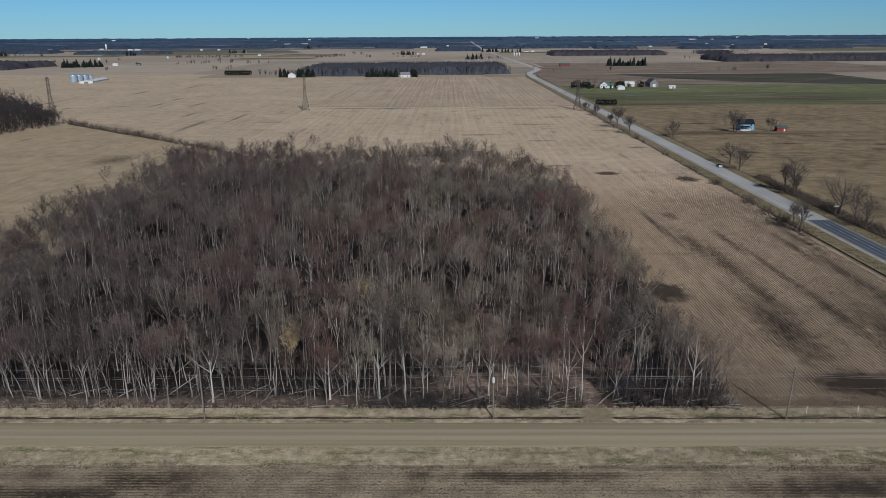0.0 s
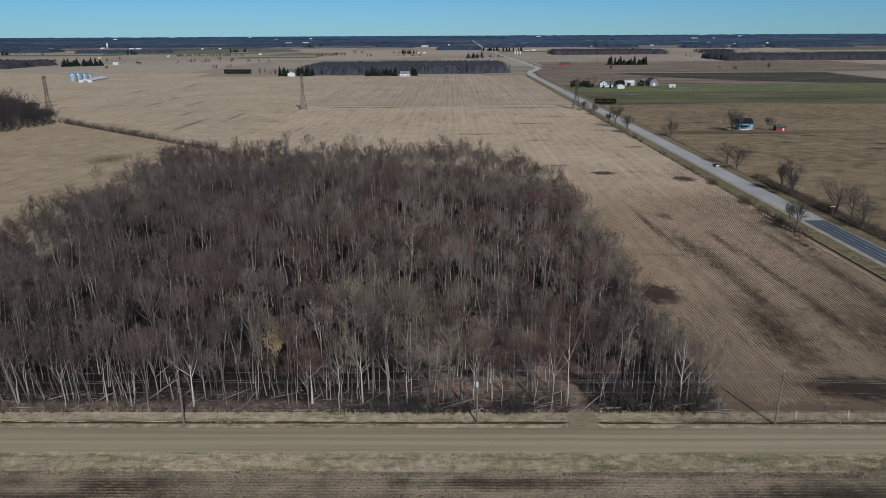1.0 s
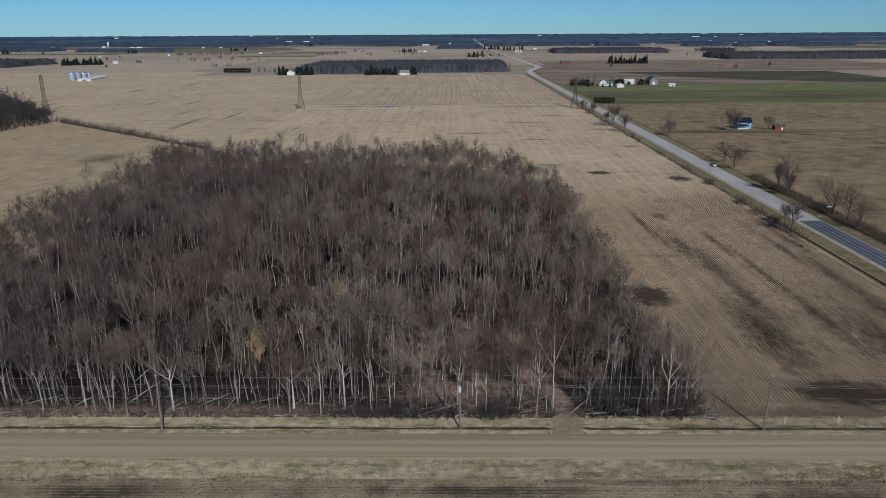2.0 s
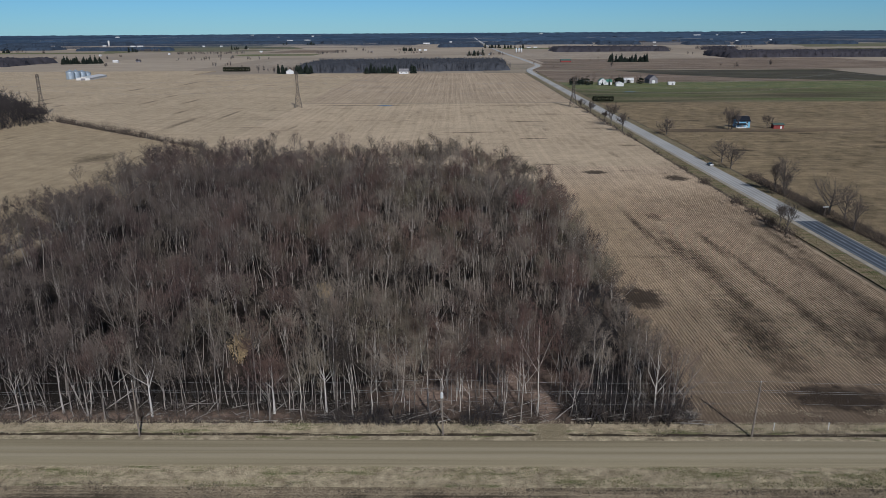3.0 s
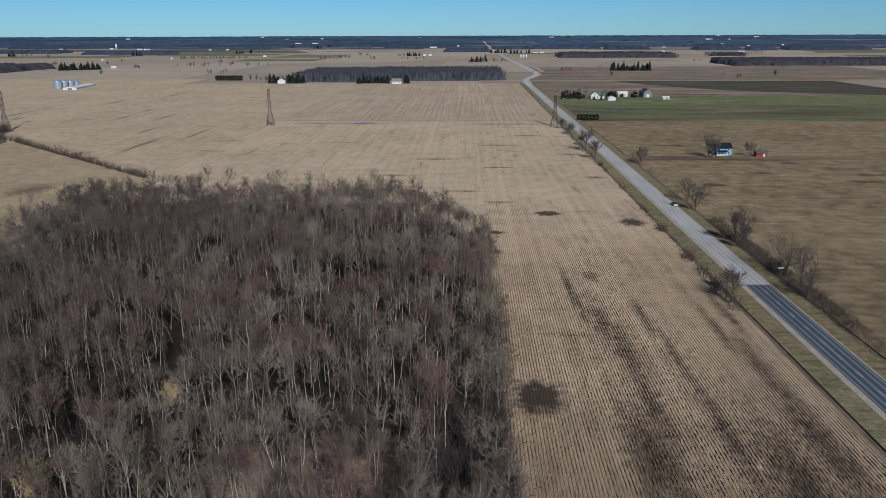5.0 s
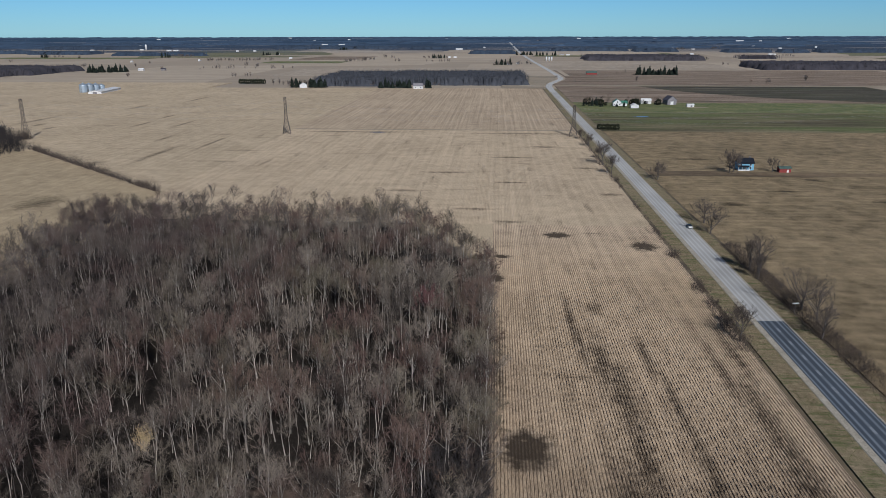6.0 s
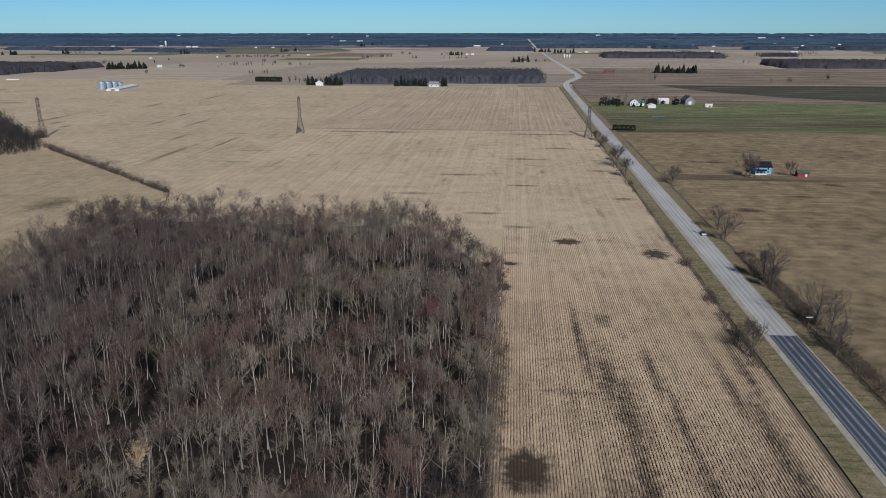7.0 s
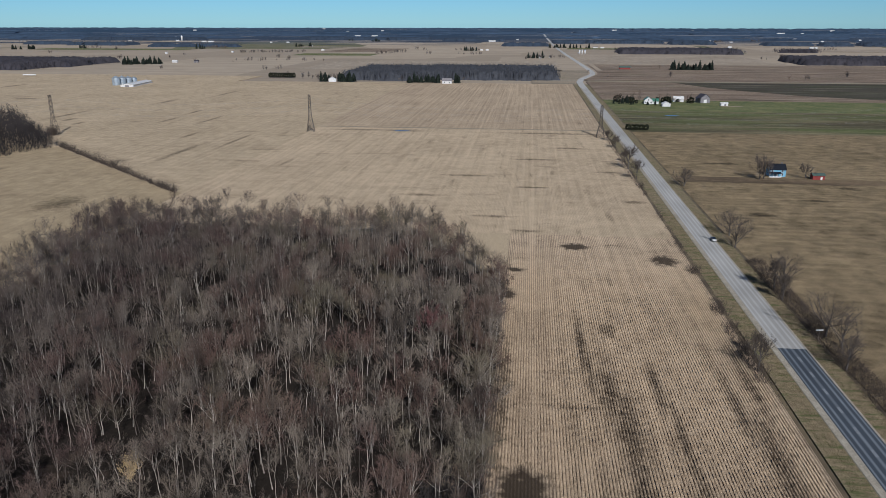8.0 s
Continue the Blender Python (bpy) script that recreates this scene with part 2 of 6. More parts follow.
M_PLOUGH = weedy("brown_weedy_earth", (0.215, 0.158, 0.112), (0.115, 0.085, 0.062), (0.15, 0.13, 0.075), (0.42, 0.335, 0.245), 0.25, 0.75)
M_GREEN = weedy("green_winter_wheat", (0.135, 0.108, 0.064), (0.070, 0.062, 0.036), (0.10, 0.122, 0.040), (0.30, 0.26, 0.15), 0.75, 0.45)
M_PLOUGH_DK = weedy("dark_weedy_earth", (0.07, 0.06, 0.043), (0.043, 0.039, 0.029), (0.052, 0.058, 0.028), (0.20, 0.17, 0.12), 0.6, 0.3)
def turf(name, straw, thin, green, lo, hi):
    """Spring verge: matted straw, thin worn patches and fresh green growth in drifts along the road."""
    n = Nodes(name, 0.95, 0.0, 0.15)
    worn = n.ramp(n.noise(0.5, 6.0, rough=0.7), 0.36, 0.64)
    fresh = n.ramp(n.noise(1.0, 6.0, n.scaled(0.09, 0.5, 1, (3, 17, 0)), 0.68), lo, hi)
    fine = n.ramp(n.noise(4.0, 5.0, rough=0.7), 0.3, 0.7, 0.38, 1.55)
    c = n.mix(worn, straw, thin)
    c = n.mix(n.math("MULTIPLY", fresh, 0.85), c, green)
    g = n.node("ShaderNodeCombineColor", Red=fine, Green=fine, Blue=fine)
    n.bump(n.noise(3.0, 5.0), 0.6, 0.2)
    return n.done(n.mix(1.0, c, g.outputs[0], "MULTIPLY"))


M_VERGE = turf("dry_verge_grass", (0.55, 0.455, 0.30), (0.21, 0.17, 0.108), (0.12, 0.132, 0.045), 0.53, 0.63)
M_YARD = weedy("trodden_brown_yard", (0.19, 0.137, 0.083), (0.10, 0.073, 0.047), (0.20, 0.16, 0.085), (0.28, 0.21, 0.125), 0.5)
M_VERGE_GR = turf("greening_verge_grass", (0.31, 0.243, 0.15), (0.18, 0.14, 0.082), (0.10, 0.115, 0.042), 0.49, 0.62)
M_DITCH_DRY = plain("weedy_ditch_bank", (0.22, 0.17, 0.10), (0.085, 0.066, 0.044), 0.05, 0.9, 0.5)
M_LANE = plain("grassy_field_lane", (0.31, 0.25, 0.155), (0.20, 0.165, 0.095), 0.5, 0.95, 0.4, fine=14)
M_DITCH = plain("wet_ditch_soil", (0.028, 0.023, 0.016), (0.062, 0.048, 0.032), 0.3, 0.95, 0.5, spec=0.08)


def litter_material():
    """Leaf litter, painted near black for the shade under the trees and pale for the sunlit clearings, giving way to
    straw at the wood's ragged far edge.
    """
    n = Nodes("forest_leaf_litter", 0.95, 0.0, 0.15)
    xyz = n.node("ShaderNodeSeparateXYZ", Vector=n.pos())
    x, y = xyz.outputs[0], xyz.outputs[1]
    fine = n.ramp(n.noise(1.4, 6.0, rough=0.7), 0.32, 0.68, 0.4, 1.5)
    sunlit_floor = n.math("MAXIMUM", n.stains([(17, 144, 14, 24), (27, 128, 4, 12), (6, 130, 12, 8), (0, 150, 9, 12), (-60, 122, 60, 2)], 0.8), n.ramp(n.noise(0.045, 4.0, n.scaled(1, 1, 1, (5, 40, 0))), 0.60, 0.70, 0.0, 0.4))
    # shaded and sunlit floor put in as two litter colours
    c = n.mix(sunlit_floor, (0.022, 0.017, 0.013), (0.235, 0.165, 0.122))
    far = n.math("SUBTRACT", 371.0, y)
    cut = n.math("SUBTRACT", n.math("SUBTRACT", 51.0, x), n.math("MULTIPLY", n.math("SUBTRACT", y, 306.0), 0.62))
    edge = n.math("MINIMUM", n.math("MINIMUM", far, cut), n.math("MINIMUM", n.math("ADD", n.math("MULTIPLY", n.math("SUBTRACT", 50.0, x), 3.0), 6.0), n.math("ADD", x, 128.0)))
    edge = n.math("ADD", edge, n.math("MULTIPLY", n.math("SUBTRACT", n.noise(0.07, 5.0), 0.5), 26.0))
    c = n.mix(n.ramp(edge, -7.0, 7.0), (0.50, 0.39, 0.255), c)
    g = n.node("ShaderNodeCombineColor", Red=fine, Green=fine, Blue=fine)
    n.bump(n.noise(2.5, 5.0), 0.6, 0.15)
    return n.done(n.mix(1.0, c, g.outputs[0], "MULTIPLY"))


M_LITTER = litter_material()


def stand(n):
    """0 on the wood's darker west side, 1 on its paler east side, with a ragged change between."""
    x = n.node("ShaderNodeSeparateXYZ", Vector=n.pos()).outputs[0]
    edge = n.math("ADD", x, n.math("MULTIPLY", n.math("SUBTRACT", n.noise(0.03, 3.0), 0.5), 90.0))
    return n.ramp(edge, -75.0, -5.0)


def bark_material():
    n = Nodes("grey_bark", 0.9, 0.0, 0.2)
    tree = n.ramp(n.noise(1.0, 1.0, n.scaled(0.3, 0.3, 0.02)), 0.40, 0.62)
    grain = n.ramp(n.noise(1.6, 4.0), 0.3, 0.7, 0.75, 1.2)
    c = n.mix(tree, (0.105, 0.087, 0.072), (0.52, 0.465, 0.395))
    c = n.mix(n.math("MULTIPLY", n.math("SUBTRACT", 1.0, stand(n)), 0.3), c, (0.10, 0.082, 0.074))
    g = n.node("ShaderNodeCombineColor", Red=grain, Green=grain, Blue=grain)
    n.bump(n.noise(3.0, 4.0), 0.3, 0.05)
    return n.done(n.mix(1.0, c, g.outputs[0], "MULTIPLY"))


M_BARK = bark_material()
M_BARK_DK = plain("dark_grey_bark", (0.13, 0.11, 0.095), (0.075, 0.063, 0.054), 0.3, 0.9, 0.3, fine=10)
M_PALE = plain("pale_dead_wood", (0.45, 0.41, 0.36), (0.26, 0.23, 0.195), 0.6, 0.9, 0.2)
M_ASPEN = plain("white_aspen_bark", (0.66, 0.62, 0.56), (0.47, 0.43, 0.38), 0.8, 0.85, 0.1)
M_TRACK = plain("packed_farm_track", (0.36, 0.295, 0.205), (0.27, 0.22, 0.15), 0.1, 0.95, 0.2)


def twig_material():
    """Fine bare twigs: grey, brown and, in some crowns, dark red with buds."""
    n = Nodes("bare_twigs", 0.9, 0.0, 0.15)
    a = n.ramp(n.noise(1.0, 1.0, n.scaled(0.14, 0.14, 0.05)), 0.38, 0.62)
    big = n.ramp(n.noise(0.035, 2.0), 0.4, 0.6)
    b = n.ramp(n.noise(0.06, 2.0, n.scaled(1, 1, 0.3, (31, 7, 0))), 0.49, 0.60)
    c = n.mix(a, (0.052, 0.041, 0.033), (0.285, 0.232, 0.180))
    c = n.mix(n.math("MULTIPLY", big, 0.3), c, (0.055, 0.044, 0.037))
    olive = n.ramp(n.noise(0.05, 2.0, n.scaled(1, 1, 0.3, (3, 61, 0))), 0.52, 0.64)
    c = n.mix(n.math("MULTIPLY", olive, 0.55), c, (0.175, 0.148, 0.092))
    c = n.mix(n.math("MULTIPLY", b, 0.72), c, (0.135, 0.077, 0.062))
    c = n.mix(n.math("MULTIPLY", n.math("SUBTRACT", 1.0, stand(n)), 0.55), c, (0.060, 0.046, 0.045))
    return n.done(c)


M_TWIG = twig_material()
M_ROADTWIG = plain("brown_grey_twigs", (0.125, 0.099, 0.080), (0.068, 0.055, 0.046), 0.3, 0.9)
M_BRUSH = plain("brushwood_twigs", (0.11, 0.083, 0.064), (0.06, 0.047, 0.038), 0.2, 0.9)
M_GOLD = plain("withered_golden_leaves", (0.60, 0.45, 0.25), (0.42, 0.30, 0.15), 0.6, 0.8)
M_REDBUD = plain("red_budding_twigs", (0.17, 0.072, 0.068), (0.12, 0.062, 0.056), 0.6, 0.8)
M_CONIFER = plain("dark_conifer_needles", (0.012, 0.018, 0.013), (0.022, 0.030, 0.019), 0.3, 0.9)
M_CEDAR = plain("bronzed_cedar", (0.020, 0.024, 0.012), (0.032, 0.032, 0.016), 0.3, 0.9)
M_DARKWOOD = plain("dark_leafless_thicket", (0.060, 0.050, 0.046), (0.035, 0.030, 0.029), 0.05, 0.95)
# bare-wood grey cooled towards blue, distance haze put into the colour
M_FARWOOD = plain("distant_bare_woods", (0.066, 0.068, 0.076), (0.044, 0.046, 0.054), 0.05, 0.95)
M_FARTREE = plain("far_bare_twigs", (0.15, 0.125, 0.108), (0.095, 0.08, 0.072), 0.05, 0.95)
# these three woods hold painted haze, bluer the farther they lie
M_HAZEWOOD = plain("haze_grey_distant_woods", (0.056, 0.050, 0.056), (0.038, 0.035, 0.042), 0.012, 0.95)
M_MIDWOOD = plain("haze_blued_far_woods", (0.044, 0.062, 0.090), (0.033, 0.047, 0.070), 0.008, 0.95)
M_SKYLINE = plain("haze_blued_skyline_woods", (0.054, 0.086, 0.134), (0.036, 0.060, 0.098), 0.004, 0.95)


def gravel_material():
    n = Nodes("packed_gravel", 0.95, 0.0, 0.05)
    xyz = n.node("ShaderNodeSeparateXYZ", Vector=n.pos())
    wear = n.noise(1.0, 3.0, n.scaled(0.012, 1.1, 1))
    fine = n.ramp(n.noise(9.0, 4.0), 0.3, 0.7, 0.85, 1.12)
    c = n.mix(n.ramp(wear, 0.38, 0.62), (0.272, 0.226, 0.142), (0.342, 0.287, 0.184))
    tracks = None
    for y in (109.2, 111.1):
        d = n.math("ABSOLUTE", n.math("SUBTRACT", n.math("ADD", xyz.outputs[1], n.math("MULTIPLY", n.noise(0.03), 0.8)), y + 0.4))
        f = n.ramp(d, 0.25, 0.75, 0.6, 0.0)
        tracks = f if tracks is None else n.math("MAXIMUM", tracks, f)
    c = n.mix(tracks, c, (0.40, 0.342, 0.235))
    g = n.node("ShaderNodeCombineColor", Red=fine, Green=fine, Blue=fine)
    n.bump(n.noise(7.0, 4.0), 0.3, 0.05)
    return n.done(n.mix(1.0, c, g.outputs[0], "MULTIPLY"))


M_GRAVEL = gravel_material()
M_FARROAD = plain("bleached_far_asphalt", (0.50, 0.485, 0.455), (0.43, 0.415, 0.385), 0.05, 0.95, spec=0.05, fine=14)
M_SHOULDER = plain("shoulder_gravel", (0.42, 0.375, 0.30), (0.33, 0.29, 0.225), 0.2, 0.95, 0.3, spec=0.05, fine=14)


def worn_lanes(name, dark, light, rough, spec, worn):
    """Asphalt: dark wheel paths, paler bands between them along each lane."""
    n = Nodes(name, rough, 0.0, spec)
    x = n.node("ShaderNodeSeparateXYZ", Vector=n.pos()).outputs[0]
    pale = None
    for c, w in ((134.9, 0.28), (136.85, 0.35), (138.9, 0.28), (133.4, 0.2), (140.3, 0.2)):
        f = n.ramp(n.math("ABSOLUTE", n.math("SUBTRACT", x, c)), w * 0.4, w * 1.8, 1.0, 0.0)
        pale = f if pale is None else n.math("MAXIMUM", pale, f)
    pale = n.math("MULTIPLY", pale, n.ramp(n.noise(0.4, 4.0, n.scaled(1, 0.15, 1)), 0.3, 0.7, worn, 1.0))
    patch = n.ramp(n.noise(0.06, 5.0, n.scaled(1, 0.4, 1)), 0.35, 0.65, 0.86, 1.12)
    g = n.node("ShaderNodeCombineColor", Red=patch, Green=patch, Blue=patch)
    n.bump(n.noise(30.0, 2.0), 0.15, 0.01)
    return n.done(n.mix(1.0, n.mix(pale, dark, light), g.outputs[0], "MULTIPLY"))


M_NEWROAD = worn_lanes("fresh_dark_asphalt", (0.055, 0.065, 0.078), (0.20, 0.22, 0.24), 0.7, 0.4, 0.55)
M_OLDROAD = worn_lanes("old_pale_asphalt", (0.37, 0.355, 0.325), (0.49, 0.475, 0.445), 0.85, 0.1, 0.6)
M_PAINT = plain("worn_road_paint", (0.27, 0.285, 0.30), (0.20, 0.21, 0.225), 0.5, 0.7)
M_POLE = plain("weathered_pole_wood", (0.23, 0.19, 0.15), (0.16, 0.13, 0.105), 1.0, 0.9)
M_WIRE = plain("grey_aluminium_wire", (0.38, 0.37, 0.35), (0.3, 0.29, 0.28), 0.5, 0.5, metal=0.3)
M_STEEL = plain("rusty_lattice_steel", (0.13, 0.107, 0.086), (0.085, 0.070, 0.058), 0.3, 0.8)
M_GALV = plain("galvanised_corrugated_steel", (0.50, 0.56, 0.60), (0.42, 0.48, 0.53), 0.4, 0.4, metal=0.55)
M_WHITE = plain("white_painted_metal", (0.72, 0.70, 0.66), (0.60, 0.58, 0.55), 0.2, 0.5)
M_CERAMIC = plain("pale_grey_ceramic", (0.62, 0.62, 0.6), (0.5, 0.5, 0.48), 1.0, 0.4)
M_BLUE = plain("sky_blue_siding", (0.20, 0.42, 0.56), (0.16, 0.36, 0.49), 0.6, 0.7)
M_SLATE = plain("dark_slate_shingles", (0.012, 0.014, 0.020), (0.020, 0.023, 0.030), 0.8, 0.9, spec=0.1)
M_REDWALL = plain("barn_red_boards", (0.28, 0.05, 0.04), (0.20, 0.04, 0.035), 0.6, 0.8)
M_GREENROOF = plain("green_metal_roof", (0.07, 0.20, 0.14), (0.055, 0.16, 0.11), 0.4, 0.5)
M_GREYBARN = plain("weathered_grey_boards", (0.25, 0.23, 0.23), (0.17, 0.16, 0.16), 0.5, 0.9)
M_BARNROOF = plain("dark_barn_roof", (0.075, 0.07, 0.085), (0.05, 0.048, 0.06), 0.5, 0.7)
M_GLASS = plain("dark_window_glass", (0.03, 0.035, 0.045), (0.02, 0.024, 0.03), 1.0, 0.12, spec=0.6)
M_OLDGRASS = weedy("old_rough_grass", (0.31, 0.255, 0.185), (0.20, 0.165, 0.12), (0.20, 0.18, 0.10), (0.42, 0.345, 0.25), 0.3, 0.5)
M_FIELDFAR = plain("distant_pale_fields", (0.42, 0.34, 0.25), (0.31, 0.25, 0.18), 0.006, 0.95, fine=12)
M_CARBODY = plain("dark_blue_car_paint", (0.03, 0.05, 0.075), (0.025, 0.04, 0.06), 2.0, 0.2, metal=0.3, spec=0.6)
M_RUBBER = plain("black_tyre_rubber", (0.02, 0.02, 0.02), (0.03, 0.03, 0.03), 4.0, 0.8)
M_WATER = plain("still_field_water", (0.05, 0.07, 0.09), (0.06, 0.08, 0.10), 0.1, 0.08, spec=0.6)


def patchwork():
    """The far country: pale fields, brown fields and bare ground in a patchwork that fades into woods, greyed and blued
    with distance as painted haze.
    """
    n = Nodes("far_country", 0.95, 0.0, 0.1)
    v = n.node("ShaderNodeTexVoronoi", Vector=n.scaled(0.0030, 0.0013, 0.0), Scale=1.0)
    v.distance = "CHEBYCHEV"
    sep = n.node("ShaderNodeSeparateColor", Color=v.outputs["Color"])
    c = n.mix(n.ramp(sep.outputs[0], 0.2, 0.8), (0.46, 0.375, 0.275), (0.35, 0.285, 0.21))
    c = n.mix(n.ramp(sep.outputs[1], 0.88, 0.90), c, (0.115, 0.125, 0.06))
    strips = n.ramp(n.noise(1.0, 5.0, n.scaled(0.0035, 0.03, 1), 0.6), 0.38, 0.66, 0.0, 0.55)
    c = n.mix(strips, c, (0.27, 0.215, 0.16))
    c = n.mix(n.ramp(n.noise(0.03, 5.0), 0.45, 0.7, 0.0, 0.35), c, (0.30, 0.25, 0.19))
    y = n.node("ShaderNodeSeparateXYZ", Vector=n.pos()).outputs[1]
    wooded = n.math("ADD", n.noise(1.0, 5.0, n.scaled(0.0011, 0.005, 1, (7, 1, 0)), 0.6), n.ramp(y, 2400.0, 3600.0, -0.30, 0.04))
    # aerial haze as base colour: far fields turn grey, far woods blue
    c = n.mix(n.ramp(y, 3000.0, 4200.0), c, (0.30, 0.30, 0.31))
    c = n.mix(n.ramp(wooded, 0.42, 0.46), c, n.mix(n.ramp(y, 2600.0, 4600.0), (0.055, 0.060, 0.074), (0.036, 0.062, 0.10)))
    return n.done(c)


M_FAR = patchwork()


# ---- mesh helpers ----
class Shape:
    """Collects vertices and faces of one part."""

    def __init__(self):
        self.v, self.f = [], []

    def add(self, verts, faces):
        o = len(self.v)
        self.v += [tuple(p) for p in verts]
        self.f += [tuple(i + o for i in f) for f in faces]
        return self

    def box(self, x0, y0, z0, x1, y1, z1):
        return self.add([(x, y, z) for z in (z0, z1) for y in (y0, y1) for x in (x0, x1)],
                        [(0, 2, 3, 1), (4, 5, 7, 6), (0, 1, 5, 4), (2, 6, 7, 3), (0, 4, 6, 2), (1, 3, 7, 5)])

    def tube(self, points, radii, n=6, caps=True):
        rings = []
        for i, p in enumerate(points):
            a, b = Vector(points[max(i - 1, 0)]), Vector(points[min(i + 1, len(points) - 1)])
            d = (b - a).normalized()
            s = d.cross(Vector((0.31, 0.87, 0.12)) if abs(d.z) > 0.7 else Vector((0, 0, 1))).normalized()
            u = s.cross(d)
            rings.append([Vector(p) + radii[i] * (math.cos(2 * math.pi * k / n) * s + math.sin(2 * math.pi * k / n) * u) for k in range(n)])
        faces = [(i * n + k, i * n + (k + 1) % n, (i + 1) * n + (k + 1) % n, (i + 1) * n + k) for i in range(len(points) - 1) for k in range(n)]
        if caps:
            faces += [tuple(range(n))[::-1], tuple((len(points) - 1) * n + k for k in range(n))]
        return self.add([p for r in rings for p in r], faces)

    def lathe(self, profile, n=20, at=(0, 0)):
        vs = [(at[0] + r * math.cos(2 * math.pi * k / n), at[1] + r * math.sin(2 * math.pi * k / n), z) for r, z in profile for k in range(n)]
        fs = [(i * n + k, i * n + (k + 1) % n, (i + 1) * n + (k + 1) % n, (i + 1) * n + k) for i in range(len(profile) - 1) for k in range(n)]
        return self.add(vs, fs + [tuple(range(n))[::-1], tuple((len(profile) - 1) * n + k for k in range(n))])

    def gable(self, x0, y0, x1, y1, z0, z1, over=0.4, thick=0.18, axis="x"):
        """A pitched roof over a rectangle, ridge along an axis, as two slabs."""
        def turn(p):
            return p if axis == "x" else (p[1], p[0], p[2])
        if axis != "x":
            x0, y0, x1, y1 = y0, x0, y1, x1
        ym, k = (y0 + y1) / 2, (z1 - z0) / ((y1 - y0) / 2)
        for s, ye in ((-1, y0 - over), (1, y1 + over)):
            ze = z0 - over * k
            ps = [(x0 - over, ye, ze), (x1 + over, ye, ze), (x1 + over, ym, z1), (x0 - over, ym, z1)]
            ps += [(x, y, z + thick) for x, y, z in ps]
            self.add([turn(p) for p in ps], [(3, 2, 1, 0), (4, 5, 6, 7), (0, 1, 5, 4), (1, 2, 6, 5), (2, 3, 7, 6), (3, 0, 4, 7)])
        return self

    def walls(self, x0, y0, x1, y1, z0, z1, ridge=0.0, axis="x"):
        """A solid body with gable ends that rise to the ridge."""
        if not ridge:
            return self.box(x0, y0, z0, x1, y1, z1)
        if axis == "x":
            ym = (y0 + y1) / 2
            end = [(y0, z0), (y1, z0), (y1, z1), (ym, ridge), (y0, z1)]
            vs = [(x, y, z) for x in (x0, x1) for y, z in end]
        else:
            xm = (x0 + x1) / 2
            end = [(x0, z0), (x1, z0), (x1, z1), (xm, ridge), (x0, z1)]
            vs = [(x, y, z) for y in (y0, y1) for x, z in end]
        return self.add(vs, [(0, 1, 2, 3, 4), (9, 8, 7, 6, 5)] + [(i, i + 5, (i + 1) % 5 + 5, (i + 1) % 5) for i in range(5)])

    def mesh(self, name, material, smooth=False):
        me = bpy.data.meshes.new(name)
        me.from_pydata([(x * S, y * S, z * S) for x, y, z in self.v], [], self.f)
        me.materials.append(material)
        me.validate()
        bm = bmesh.new()
        bm.from_mesh(me)
        bmesh.ops.recalc_face_normals(bm, faces=bm.faces)
        bm.to_mesh(me)
        bm.free()
        if smooth:
            me.shade_smooth()
        return me


def part(name, shape, material, parent, label="", smooth=False):
    ob = new(name, shape.mesh(name, material, smooth))
    ob.parent = parent
    return tagged(ob, label) if label else ob


def thing(name, label, category, m, group="", kind=""):
    ob = new(name)
    ob.matrix_basis = Matrix.Translation(m.translation * (S - 1)) @ m
    return tagged(ob, label, category, group, kind)


def triangles(name, verts, faces, material):
    """A mesh from arrays of vertices and triangles."""
    me = bpy.data.meshes.new(name)
    me.vertices.add(len(verts))
    me.vertices.foreach_set("co", np.ascontiguousarray(verts * S, dtype=np.float32).ravel())
    me.loops.add(len(faces) * 3)
    me.loops.foreach_set("vertex_index", np.ascontiguousarray(faces, dtype=np.int32).ravel())
    me.polygons.add(len(faces))
    me.polygons.foreach_set("loop_start", np.arange(0, len(faces) * 3, 3, dtype=np.int32))
    me.materials.append(material)
    me.update(calc_edges=True)
    return me


def joined(copies):
    """Many placed copies of array meshes as one: rows of (verts, faces, x, y, z, scale, turn)."""
    vs, fs, o = [], [], 0
    for v, f, x, y, z, s, a in copies:
        c, k = math.cos(a) * s, math.sin(a) * s
        w = np.empty_like(v)
        w[:, 0], w[:, 1], w[:, 2] = v[:, 0] * c - v[:, 1] * k + x, v[:, 0] * k + v[:, 1] * c + y, v[:, 2] * s + z
        vs.append(w)
        fs.append(f + o)
        o += len(v)
    return np.concatenate(vs), np.concatenate(fs)


def sheet(name, xs, ys, material, label, category="field", z=0.0, skirt=1.2, kind="structure"):
    """A level piece of ground with a soil edge below it."""
    s = Shape()
    nx = len(xs)
    s.add([(x, y, z) for y in ys for x in xs], [(j * nx + i, j * nx + i + 1, (j + 1) * nx + i + 1, (j + 1) * nx + i) for j in range(len(ys) - 1) for i in range(nx - 1)])
    if skirt:
        x0, x1, y0, y1 = xs[0], xs[-1], ys[0], ys[-1]
        for a, b in (((x0, y0), (x1, y0)), ((x1, y0), (x1, y1)), ((x1, y1), (x0, y1)), ((x0, y1), (x0, y0))):
            s.add([(*a, z), (*b, z), (*b, z - skirt), (*a, z - skirt)], [(3, 2, 1, 0)])
    return tagged(new(name, s.mesh(name, material)), label, category, kind=kind)


